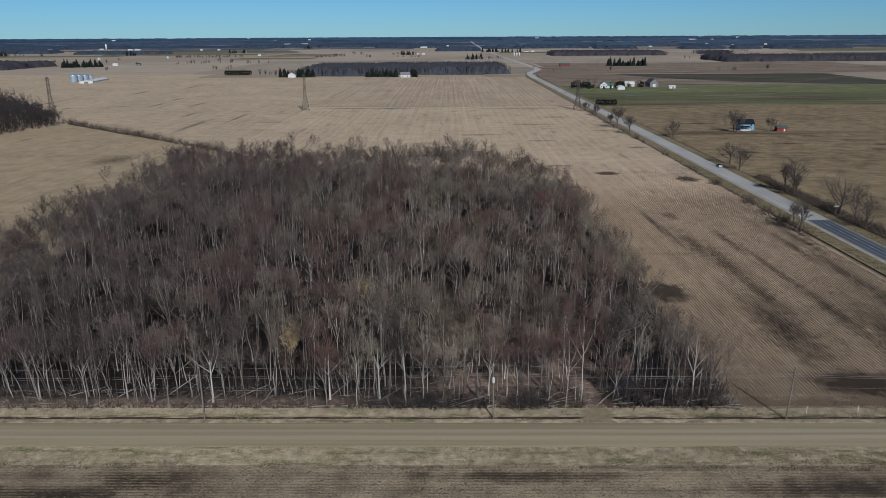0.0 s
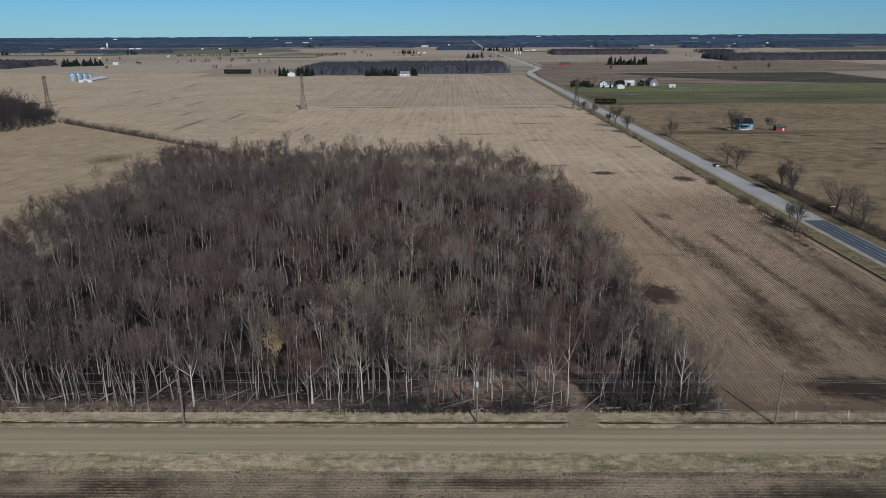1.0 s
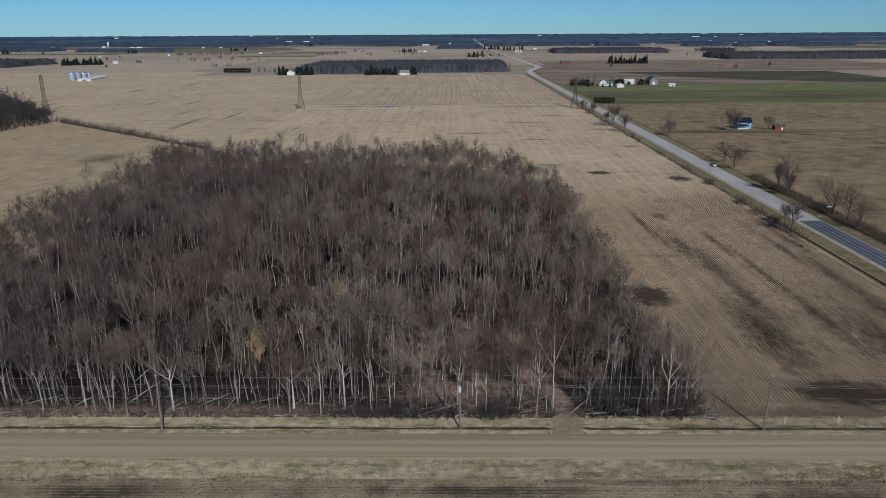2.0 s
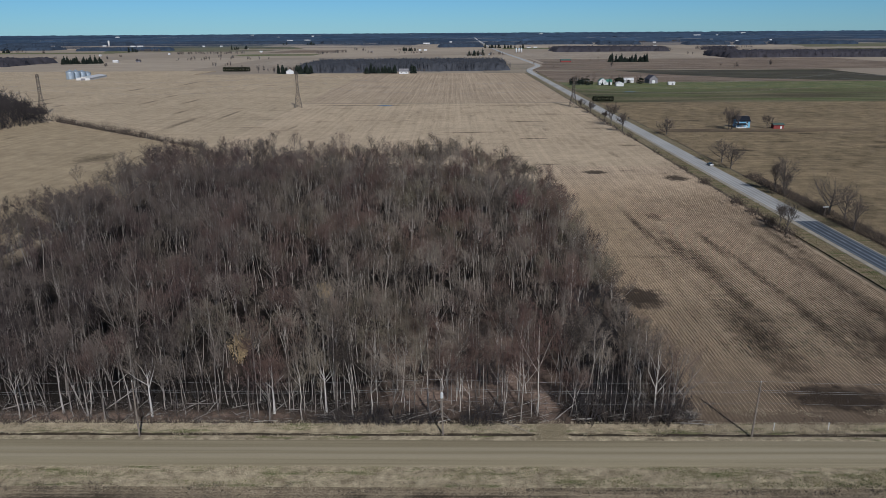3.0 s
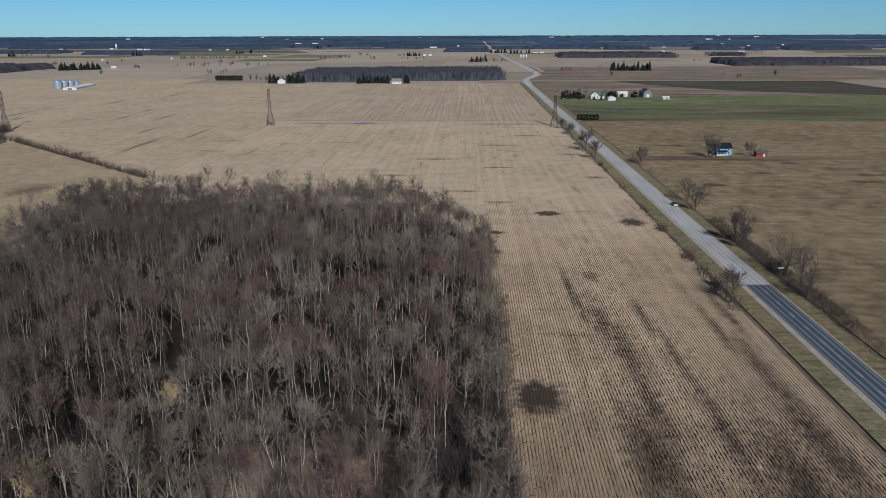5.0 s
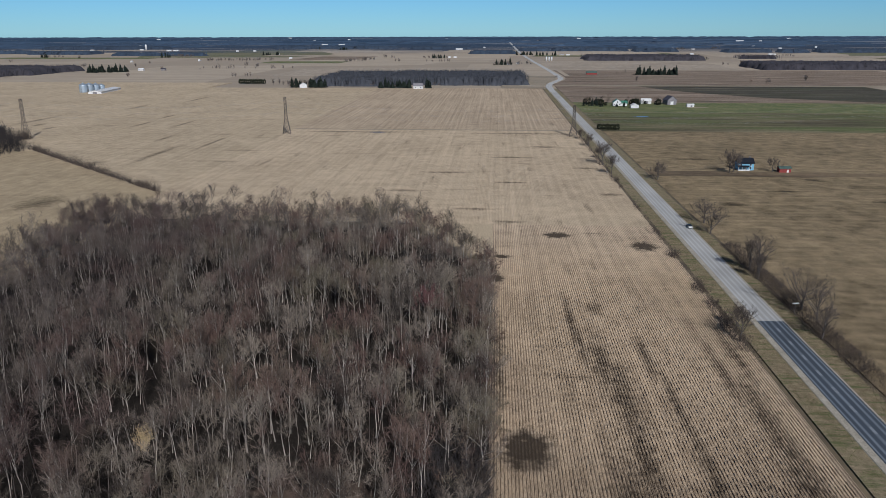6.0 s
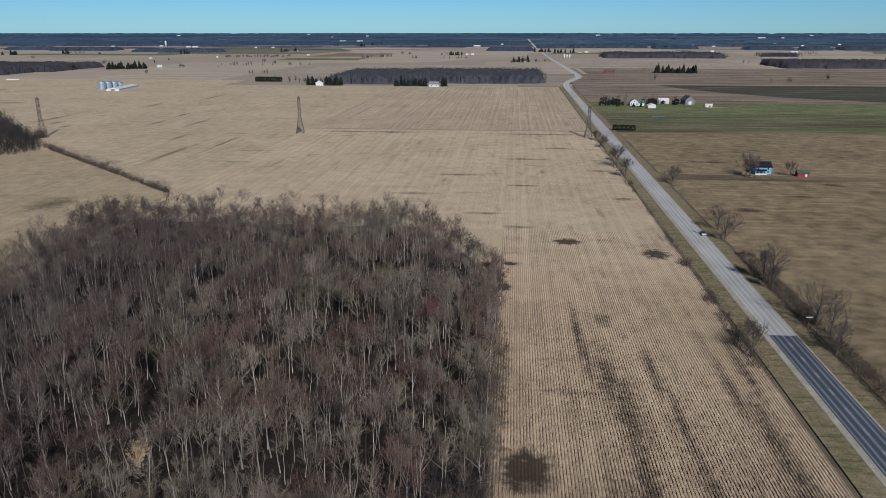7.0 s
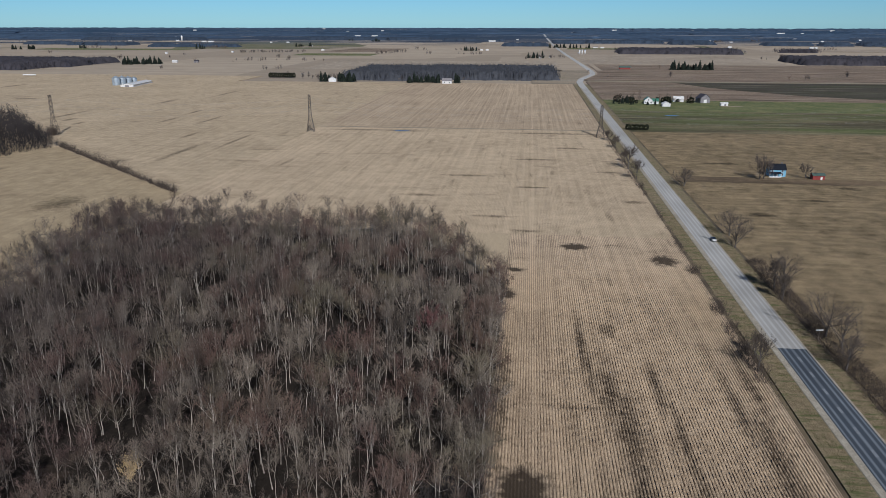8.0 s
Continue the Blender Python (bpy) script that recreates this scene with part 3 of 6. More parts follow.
# ---- ground ----
def land_z(x, y):
    """The lie of the land: level round the woodlot, a long rise towards the skyline."""
    k = min(max((y - 2300) / 3600, 0), 1)
    z = 40 * k * k * (3 - 2 * k)
    near = max(abs(x + 200) - 840, abs(y - 580) - 760, 0) / 40
    return z - 0.9 * (1 - min(near, 1))


gx = [-6400, -5400, -4600, -3900, -3300, -2800, -2300, -1900, -1500, -1200, -1080, -1040, -800, -640, -400, -200, 0, 200, 400, 640, 680, 800, 1000, 1200, 1500, 1900, 2300, 2800, 3300, 3900, 4800, 5600]
gy = [-1800, -1000, -500, -150, -110, 100, 300, 600, 900, 1200, 1340, 1380, 1500, 1800, 2100, 2300, 2500, 2700, 2900, 3100, 3300, 3500, 3700, 3900, 4100, 4300, 4500, 4700, 4900, 5200, 5500, 5800, 6000]
s = Shape()
s.add([(x, y, land_z(x, y)) for y in gy for x in gx], [(j * len(gx) + i, j * len(gx) + i + 1, (j + 1) * len(gx) + i + 1, (j + 1) * len(gx) + i) for j in range(len(gy) - 1) for i in range(len(gx) - 1)])
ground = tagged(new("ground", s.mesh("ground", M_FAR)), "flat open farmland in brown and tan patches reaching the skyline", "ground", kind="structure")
sheet("ditch", [-600, 128], [115.4, 116.6], M_DITCH, "dark wet roadside ditch beside the gravel road", "ditch", -0.6, 0)
for x0, x1 in ((122.6, 126.6), (145.6, 148.6)):
    sheet("ditch", [x0, x1], [116, 275], M_DITCH_DRY, "dark wet roadside ditch along the paved road", "ditch", -0.35, 0)
    sheet("ditch", [x0, x1], [275, 1215], M_DITCH_DRY, "shallow weedy ditch along the paved road", "ditch", -0.1, 0)


def line(a, b, step):
    n = max(int(round((b - a) / step)), 1)
    return [a + (b - a) * i / n for i in range(n + 1)]


sheet("field", line(-640, 123.6, 40), line(-110, 101.0, 20), M_FRONT, "dark tilled field in rows beside the gravel road")
sheet("verge", line(-640, 128, 20), [114.1, 114.8, 115.5], M_VERGE, "dry grass lip between gravel road and ditch", "verge", 0.03)
sheet("verge", line(-640, 128, 20), [101.0, 103, 106.3], M_VERGE, "dry yellow grass verge beside the gravel road", "verge", 0.02)
sheet("verge", line(-640, 124, 20), [116.35, 118, 119.6], M_VERGE, "dry grass strip between ditch and trees", "verge", 0.02)
s = Shape()  # the wet far bank of the ditch, with a ragged upper edge
xs = line(-640, 124, 1.5)
s.add([p for x in xs for k in (noise.noise((x * 0.13, 0, 1)) * 0.45 + noise.noise((x * 0.6, 0, 2)) * 0.2,) for p in ((x, 115.9, -0.62), (x, 116.15 + k * 0.4, -0.3), (x, 116.4 + k * 0.8, 0.05))],
      [(i * 3 + k, i * 3 + k + 3, i * 3 + k + 4, i * 3 + k + 1) for i in range(len(xs) - 1) for k in (0, 1)])
tagged(new("ditch", s.mesh("ditch", M_DITCH)), "dark wet bank of the roadside ditch", "ditch", kind="structure")
s = Shape()
rows = [(114.2, 1.0), (115.4, 0.2), (116.6, 0.0), (117.9, 0.2), (119.58, 0.4)]
s.add([p for y, k in rows for p in ((22.6 - k, y, -0.6), (24.4 - k, y, 0.02), (25.2 - k * 0.5, y, 0.08), (28.4 + k * 0.5, y, 0.08), (29.2 + k, y, 0.02), (31.0 + k, y, -0.6))], [(i * 6 + k, i * 6 + k + 1, i * 6 + k + 7, i * 6 + k + 6) for i in range(4) for k in range(5)])
tagged(new("driveway", s.mesh("driveway", M_LANE)), "grassy earth driveway crossing the ditch into the wood", "driveway", kind="structure")
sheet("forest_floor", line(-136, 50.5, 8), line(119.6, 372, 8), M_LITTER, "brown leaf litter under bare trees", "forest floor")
sheet("field", line(50.5, 123.6, 8), line(119.6, 372, 10), M_CORN, "harvested maize field with straw rows and wet patches")
sheet("field", line(-136, 123.6, 10), line(372, 706, 12), M_CORN_MID, "harvested maize field with straw rows and wet patches")
sheet("field", line(-136, 123.6, 20), line(711, 1215, 20), M_CORN_N, "harvested maize field with straw rows")
sheet("field", line(-1030, -420, 30), line(1215, 1330, 20), M_CORN_W, "wide pale straw field with faint drill lines")
sheet("field", line(-1030, -136, 20), line(119.6, 1215, 20), M_CORN_W, "wide pale straw field with faint drill lines")
s = Shape()
ring = [(-1000, 119.6), (-136.2, 119.6), (-136.2, 432), (-150, 440), (-230, 507), (-302, 569), (-420, 590), (-1000, 700)]
s.add([(x, y, 0.04) for x, y in ring] + [(x, y, -0.5) for x, y in ring], [tuple(range(8))] + [(i, (i + 1) % 8, (i + 1) % 8 + 8, i + 8) for i in range(8)])
tagged(new("field", s.mesh("field", M_OLIVE)), "olive-tan straw field enclosed by hedge and woods", "field", kind="structure")
sheet("farm_track", line(-136, 123.6, 20), [706, 711], M_TRACK, "pale packed earth farm track across the field", "track")
sheet("verge", [125.2, 128.5, 131.2], line(116, 1215, 10), M_VERGE_GR, "green and straw grass verge beside the paved road", "verge", 0.02)
sheet("verge", [141.3, 143, 146.7], line(116, 1215, 10), M_VERGE_GR, "green and straw grass verge beside the paved road", "verge", 0.02)
sheet("field", line(148.2, 640, 15), line(116, 706, 15), M_EAST, "brown weedy stubble field")
sheet("field", line(148.2, 640, 20), line(706, 868, 12), M_GREEN, "green winter wheat field in strips")
sheet("farmyard", line(148.2, 640, 20), line(868, 985, 12), M_LAWN, "green farmyard grass round the buildings", "grass")
sheet("field", line(148.2, 640, 20), line(985, 1268, 20), M_PLOUGH, "brown weedy field with pale grass strips")
s = Shape().add([(283, 1266, 0.05), (318, 1180, 0.05), (352, 1130, 0.05), (410, 1065, 0.05), (520, 1000, 0.05), (640, 986, 0.05), (640, 1266, 0.05)], [tuple(range(7))])
tagged(new("field", s.mesh("field", M_PLOUGH_DK)), "dark green-brown field beside a pale lane", "field", kind="structure")

# brown and pale fields beyond the farmsteads
s = Shape().add([(60, 1217, 0.03), (128, 1217, 0.03), (130, 1262, 0.03), (136, 1322, 0.03), (150, 1388, 0.03), (163, 1442, 0.03), (168, 1490, 0.03), (168, 1560, 0.03), (60, 1560, 0.03)], [tuple(range(9))])
tagged(new("field", s.mesh("field", M_OLDGRASS)), "grey-tan rough grass inside the bend of the road", "field", kind="structure")
s = Shape().add([(145, 1297, 0.03), (190, 1297, 0.03), (190, 1780, 0.03), (182, 1780, 0.03), (186, 1560, 0.03), (185, 1490, 0.03), (180, 1440, 0.03), (166, 1385, 0.03), (153, 1330, 0.03)], [tuple(range(9))])
tagged(new("field", s.mesh("field", M_PLOUGH)), "brown weedy verge outside the bend of the road", "field", kind="structure")
sheet("field", line(152, 1300, 60), line(1272, 1294, 11), M_TRACK, "pale farm lane between ploughed fields", "track", 0.03, 0)
sheet("field", line(190, 1300, 40), line(1297, 1560, 30), M_PLOUGH, "brown weedy field with pale grass strips", z=0.03, skirt=0)
sheet("field", line(200, 900, 40), line(1562, 1780, 30), M_PLOUGH, "brown weedy field below a windbreak", z=0.03, skirt=0)
sheet("field", line(180, 640, 40), line(1800, 2330, 40), M_FIELDFAR, "pale stubble field beside the far road", z=0.03, skirt=0)
sheet("field", line(700, 1700, 50), line(2040, 2280, 40), M_FIELDFAR, "pale stubble field between woods", z=0.03, skirt=0)
sheet("field", line(-420, 120, 40), line(1540, 1900, 40), M_FIELDFAR, "pale stubble field behind the far wood", z=0.03, skirt=0)
sheet("field", line(-640, -400, 40), line(2150, 2290, 40), M_LAWN, "pale green strip of pasture", z=0.03, skirt=0)

# ---- roads ----
s = Shape()
prof = [(106.0, -0.05), (106.9, 0.12), (110.4, 0.24), (113.6, 0.12), (114.3, 0.0), (114.5, -0.3)]
xs = line(-640, 131, 8)
s.add([(x, y, z) for x in xs for y, z in prof], [(i * 6 + k, (i + 1) * 6 + k, (i + 1) * 6 + k + 1, i * 6 + k + 1) for i in range(len(xs) - 1) for k in range(5)])
tagged(new("gravel_road", s.mesh("gravel_road", M_GRAVEL)), "packed pale brown gravel road with wheel tracks", "road", kind="structure")


def ribbon(name, path, half, z, material, label, category="road", thick=0.3):
    """A road surface of constant width along a line of places, with side faces."""
    s = Shape()
    vs = []
    for i, p in enumerate(path):
        a, b = Vector(path[max(i - 1, 0)]), Vector(path[min(i + 1, len(path) - 1)])
        d = (b - a).normalized()
        n = Vector((d.y, -d.x))
        for k, dz in ((-half - 0.3, -thick), (-half, 0), (half, 0), (half + 0.3, -thick)):
            vs.append((p[0] + n.x * k, p[1] + n.y * k, z + max(land_z(*p), 0) + (0.8 if p[1] > 2320 else 0) + dz))
    s.add(vs, [(i * 4 + k, i * 4 + k + 1, i * 4 + k + 5, i * 4 + k + 4) for i in range(len(path) - 1) for k in range(3)])
    return tagged(new(name, s.mesh(name, material)), label, category, kind="structure")


far_path = [(136.3, 1150), (136.3, 1200), (137, 1260), (143, 1320), (158, 1385), (171, 1440), (176, 1490), (176, 1560), (172, 1800), (166, 2100), (160, 2305), (156, 2500), (148, 2900), (141, 3300), (135, 3800), (130, 4200), (127, 4600)]
ribbon("paved_road", [(136.3, y) for y in line(-110, 1150, 10)], 5.2, 0.16, M_SHOULDER, "two-lane country road with pale gravel shoulders")
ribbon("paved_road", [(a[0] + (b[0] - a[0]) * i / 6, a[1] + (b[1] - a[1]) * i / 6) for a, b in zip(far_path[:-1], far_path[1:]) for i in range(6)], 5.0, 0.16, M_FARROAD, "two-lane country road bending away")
ribbon("gravel_lane", [(134, 1290), (122, 1288), (105, 1284), (90, 1283)], 3.4, 0.10, M_SHOULDER, "pale gravel side lane at the bend", "road", 0.1)
ribbon("pavement", [(136.9, y) for y in line(-110, 259.5, 10)], 3.75, 0.20, M_NEWROAD, "fresh dark asphalt lanes", "road", 0.02)
ribbon("pavement", [(136.9, y) for y in line(259.5, 1150, 10)], 3.75, 0.20, M_OLDROAD, "old sun-bleached asphalt lanes", "road", 0.02)
for i in range(16):
    y = 254 - 9.5 * i
    ribbon("road_marking", [(136.85, y), (136.85, y - 3.0)], 0.05, 0.212, M_PAINT, "worn pale centre dash on dark asphalt", "road marking", 0.005)

# ---- trees ----


def rand_dir(axis, spread, g):
    """A direction leaning away from an axis by about spread radians."""
    axis = axis / np.linalg.norm(axis)
    v = g.normal(size=3)
    v -= v.dot(axis) * axis
    v /= np.linalg.norm(v) + 1e-9
    return axis * math.cos(spread) + v * math.sin(spread)


class Tris:
    """Triangles of one tree, as arrays."""

    def __init__(self):
        self.v, self.f, self.n = [], [], 0

    def put(self, v, f):
        self.v.append(np.asarray(v, float))
        self.f.append(np.asarray(f, int) + self.n)
        self.n += len(v)

    def stem(self, pts, rad, n=3):
        """A tapered stem; it ends in a point."""
        pts = np.asarray(pts)
        d = pts[-1] - pts[0]
        d = d / (np.linalg.norm(d) + 1e-9)
        s = np.cross(d, (0.3, 0.9, 0.1) if abs(d[2]) > 0.7 else (0, 0, 1))
        s /= np.linalg.norm(s)
        u = np.cross(s, d)
        a = 2 * math.pi * np.arange(n) / n
        ring = np.cos(a)[:, None] * s + np.sin(a)[:, None] * u
        v = np.concatenate([p + r * ring for p, r in zip(pts[:-1], rad)] + [pts[-1:]])
        f = []
        for i in range(len(pts) - 2):
            for k in range(n):
                p, q = i * n + k, i * n + (k + 1) % n
                f += [(p, q, q + n), (p, q + n, p + n)]
        o, tip = (len(pts) - 2) * n, (len(pts) - 1) * n
        f += [(o + k, o + (k + 1) % n, tip) for k in range(n)]
        self.put(v, f)

    def twigs(self, base, way, length, width, g):
        """Slivers, one triangle each, from many places at once."""
        m = len(base)
        side = np.cross(way, g.normal(size=(m, 3)))
        side /= np.linalg.norm(side, axis=1, keepdims=True) + 1e-9
        v = np.stack([base - side * width / 2, base + side * width / 2, base + way * length[:, None]], 1).reshape(-1, 3)
        self.put(v, np.arange(3 * m).reshape(-1, 3))

    def arrays(self):
        return np.concatenate(self.v), np.concatenate(self.f)


def domed(v, height, crown, spread):
    """Draws what reaches out of a rounded crown back into it."""
    zc, rz, rx = height * (1 - 0.55 * crown), height * 0.56 * crown, height * crown * (0.26 + 0.42 * spread)
    up = np.maximum(v[:, 2] - zc, 0) / rz
    q = np.sqrt((v[:, 0] ** 2 + v[:, 1] ** 2) / rx ** 2 + up ** 2)
    k = np.where(q > 0.72, (0.72 + 0.36 * np.tanh((q - 0.72) / 0.36)) / np.maximum(q, 1e-6), 1.0)
    out = v.copy()
    high = v[:, 2] > height * (1 - crown) * 0.9
    out[high, 0] *= k[high]
    out[high, 1] *= k[high]
    out[:, 2] = np.where(v[:, 2] > zc, zc + (v[:, 2] - zc) * k, v[:, 2])
    return out


def bare_tree(seed, height=18.0, crown=0.5, spread=0.5, leaders=5, branches=5, twigs=420, girth=0.17, lean=0.04, width=0.034, twig_len=1.6, sides=5, loose=0.62, tilt=0.0):
    """A leafless tree: a clear trunk that parts into leaders, with side branches and fans of twigs in a rounded crown.
    Returns the arrays of its trunk with leaders, and of its crown of branches and twigs."""
    g = np.random.default_rng(seed)
    wood, crown_t = Tris(), Tris()
    n = 7
    bend = g.normal(0, lean, (n, 2)).cumsum(0) * height / n
    bend[:, 0] += math.tan(tilt) * height * np.arange(n) / n
    top = height * (0.94 - 0.22 * min(spread / 0.7, 1))
    pts = np.array([(bend[i, 0] - bend[0, 0], bend[i, 1] - bend[0, 1], top * i / (n - 1) - (0.3 if i == 0 else 0)) for i in range(n)])
    rad = girth * (1 - 0.9 * (np.arange(n) / (n - 1)) ** 0.95)
    rad[0] *= 1.25
    wood.stem(pts, rad, sides)

    def trunk_at(t):
        at = min(max(t, 0), 0.999) * (n - 1)
        i = int(at)
        return pts[i] + (pts[i + 1] - pts[i]) * (at - i), rad[i] + (rad[i + 1] - rad[i]) * (at - i)

    low = pts[min(int((1 - crown) * (n - 1)) + 1, n - 3)]
    stems = [(low, (pts[-1] + low) * 0.5, pts[-1], 0.05)]
    for k in range(leaders):
        t = (1 - crown) * (0.82 + 0.3 * g.random()) + crown * 0.5 * k / leaders
        base, r = trunk_at(t)
        a = k * 2.4 + g.normal(0, 0.5)
        th = spread * (0.65 + 0.8 * g.random())
        d = np.array((math.cos(a) * math.sin(th), math.sin(a) * math.sin(th), math.cos(th)))
        ln = (height * (0.98 - 0.2 * g.random() - 0.24 * th) - base[2]) / max(math.cos(th * 0.8), 0.35)
        ln = max(ln, 0.3 * crown * height)
        mid = base + d * ln * 0.5 + g.normal(0, 0.03 * ln, 3)
        d2 = d + np.array((0, 0, 0.3)) + g.normal(0, 0.14, 3)
        end = mid + d2 / np.linalg.norm(d2) * ln * 0.5
        wood.stem([base, mid, end], [r * 0.74, r * 0.44], 3)
        stems.append((base, mid, end, r * 0.42))
    ends, ways = [], []
    for base, mid, end, r in stems:
        for j in range(branches):
            u = 0.18 + 0.78 * (j + g.random()) / branches
            p = base + (mid - base) * u * 2 if u < 0.5 else mid + (end - mid) * (u - 0.5) * 2
            axis = (mid - base) if u < 0.5 else (end - mid)
            ln0 = np.linalg.norm(end - base)
            d = rand_dir(axis, 0.6 + 0.4 * g.random(), g)
            d[2] += 0.12
            ln = ln0 * (0.46 - 0.26 * u) * (0.75 + 0.6 * g.random())
            e = p + d * ln + np.array((0, 0, 0.12 * ln))
            rb = r * 0.5 * (1.1 - u) + 0.014
            if j % 2:
                crown_t.stem([p, e], [rb], 3)
            else:
                crown_t.stem([p, p + d * ln * 0.55 + g.normal(0, 0.05 * ln, 3), e], [rb, 0.014], 3)
            ends.append((p + (e - p) * 0.2, e))
            ways.append(d)
        ends.append((mid, end))
        ways.append((end - mid) / np.linalg.norm(end - mid))
    ends, ways = np.array(ends), np.array(ways)
    reach = np.linalg.norm(ends[:, 1] - ends[:, 0], axis=1) + 0.6
    pick = g.choice(len(ends), twigs, p=reach / reach.sum())
    u = g.random(twigs)[:, None] ** 0.8
    base = ends[pick, 0] * (1 - u) + ends[pick, 1] * u
    way = ways[pick] + g.normal(0, loose, (twigs, 3)) + np.array((0, 0, 0.14))
    way /= np.linalg.norm(way, axis=1, keepdims=True)
    crown_t.twigs(base, way, twig_len * (0.4 + 0.8 * g.random(twigs)), width, g)
    return tuple((domed(v, height, crown, spread), f) for v, f in (wood.arrays(), crown_t.arrays()))


def shrub(seed, height=2.2, stems=14, twigs=60, width=0.04):
    """A thicket of thin stems from one root."""
    g = np.random.default_rng(seed)
    t = Tris()
    a = g.random(stems) * 2 * math.pi
    way = np.stack([np.cos(a) * 0.6 * g.random(stems), np.sin(a) * 0.6 * g.random(stems), np.ones(stems)], 1)
    root = np.stack([np.cos(a), np.sin(a), 0 * a], 1) * 0.5 * g.random((stems, 1))
    ln = height * (0.6 + 0.5 * g.random(stems))
    t.twigs(root, way, ln, width * 1.6, g)
    pick = g.integers(0, stems, twigs)
    u = (0.2 + 0.75 * g.random(twigs))[:, None]
    w2 = way[pick] + g.normal(0, 0.6, (twigs, 3))
    t.twigs(root[pick] + way[pick] * ln[pick][:, None] * u, w2, height * (0.2 + 0.3 * g.random(twigs)), width, g)
    return t.arrays()


def conifer(seed, height=14.0, half=2.6, tiers=15, per=13):
    """Tiers of drooping boughs round a stem."""
    g = np.random.default_rng(seed)
    wood, needles = Tris(), Tris()
    wood.stem([(0, 0, -0.2), (0, 0, height * 0.5), (0, 0, height)], [0.22, 0.12], 5)
    for i in range(tiers):
        z = height * (0.06 + 0.92 * i / tiers)
        r = half * (1 - i / tiers) ** 0.55 * (0.85 + 0.3 * g.random())
        a = 2 * math.pi * (np.arange(per) + g.random(per)) / per
        rr = r * (0.7 + 0.5 * g.random(per))
        tip = np.stack([np.cos(a) * rr, np.sin(a) * rr, z - 0.22 * rr + g.normal(0, 0.15, per)], 1)
        side = np.stack([-np.sin(a), np.cos(a), 0 * a], 1) * (0.42 * rr + 0.12)[:, None]
        mid = np.stack([np.cos(a) * rr * 0.45, np.sin(a) * rr * 0.45, 0 * a + z + 0.12 * rr], 1)
        top = np.stack([0 * a, 0 * a, 0 * a + z + 0.55 * r + 0.3], 1)
        v = np.stack([tip, mid - side, mid + side, top], 1).reshape(-1, 3)
        k = np.arange(per)[:, None] * 4
        needles.put(v, np.concatenate([k + (0, 1, 2), k + (1, 3, 2)]))
    return wood.arrays(), needles.arrays()


def place_tree(label, group, arrays, m, trunk_mat=None, crown_mat=None, category="tree"):
    """One tree as a thing with trunk and crown; arrays may be shared meshes."""
    ob = thing(category.replace(" ", "_"), label, category, m, group)
    for name, a, mat in (("trunk", arrays[0], trunk_mat or M_BARK), ("crown", arrays[1], crown_mat or M_TWIG)):
        me = a if isinstance(a, bpy.types.Mesh) else triangles(name, *a, mat)
        c = new(name, me)
        c.parent = ob
    return ob


KINDS = []
for k in range(16):
    form = k % 8
    KINDS.append(bare_tree(100 + k, height=(18.5, 20, 16.0, 19.5, 15, 18, 20.5, 17)[form], crown=(0.52, 0.48, 0.66, 0.42, 0.72, 0.55, 0.5, 0.6)[form],
                           spread=(0.36, 0.28, 0.6, 0.24, 0.7, 0.42, 0.34, 0.5)[form], leaders=(4, 3, 7, 3, 7, 5, 4, 6)[form], branches=(5, 4, 5, 4, 5, 5, 5, 5)[form],
                           twigs=(640, 520, 920, 390, 960, 710, 620, 810)[form], width=0.05, girth=(0.125, 0.105, 0.14, 0.09, 0.12, 0.105, 0.155, 0.11)[form],
                           lean=0.05 if k % 3 else 0.09, twig_len=1.8, loose=0.9, tilt=(0.03, 0.13, 0.0, 0.06, 0.0, 0.1, 0.02, 0.05)[form]))
SAPLINGS = [bare_tree(300 + k, (9, 11, 7.5, 10)[k], 0.65, 0.42, 3, 3, 46, 0.055, 0.08, 0.036, 1.3, 3, tilt=0.1 * k) for k in range(4)]
EDGE = [bare_tree(320 + k, (13, 11.5, 15, 10)[k], 0.86, 0.85, 10, 8, 1900, 0.17, 0.05, 0.05, 1.4, 4, 1.0) for k in range(4)]
SNAGS = [bare_tree(330 + k, (10, 7, 12)[k], 0.3, 0.5, 2, 1, 6, 0.17, 0.05) for k in range(3)]
MID = [bare_tree(340 + k, (17, 15, 18, 16)[k], 0.72, 0.6, 5, 4, 420, 0.2, 0.04, 0.1, 1.9, 3, 0.7) for k in range(4)]


def in_wood(x, y):
    """Inside the woodlot: a rectangle with its far east corner cut off in steps."""
    if not (-134 < x < 50 and 120.5 < y < 364):
        return False
    if y > 308 and x > 46 - (y - 308) * 0.62:
        return False
    return x < 44 or y < 300


def scatter(n, gap, x0, x1, y0, y1, seed, inside):
    """Places no nearer to one another than gap."""
    g = np.random.default_rng(seed)
    cells, out = {}, []
    for _ in range(n):
        x, y = x0 + (x1 - x0) * g.random(), y0 + (y1 - y0) * g.random()
        if not inside(x, y):
            continue
        i, j = int(x // gap), int(y // gap)
        if any((x - p) ** 2 + (y - q) ** 2 < gap * gap for a in (-1, 0, 1) for b in (-1, 0, 1) for p, q in cells.get((i + a, j + b), ())):
            continue
        cells.setdefault((i, j), []).append((x, y))
        out.append((x, y))
    return out


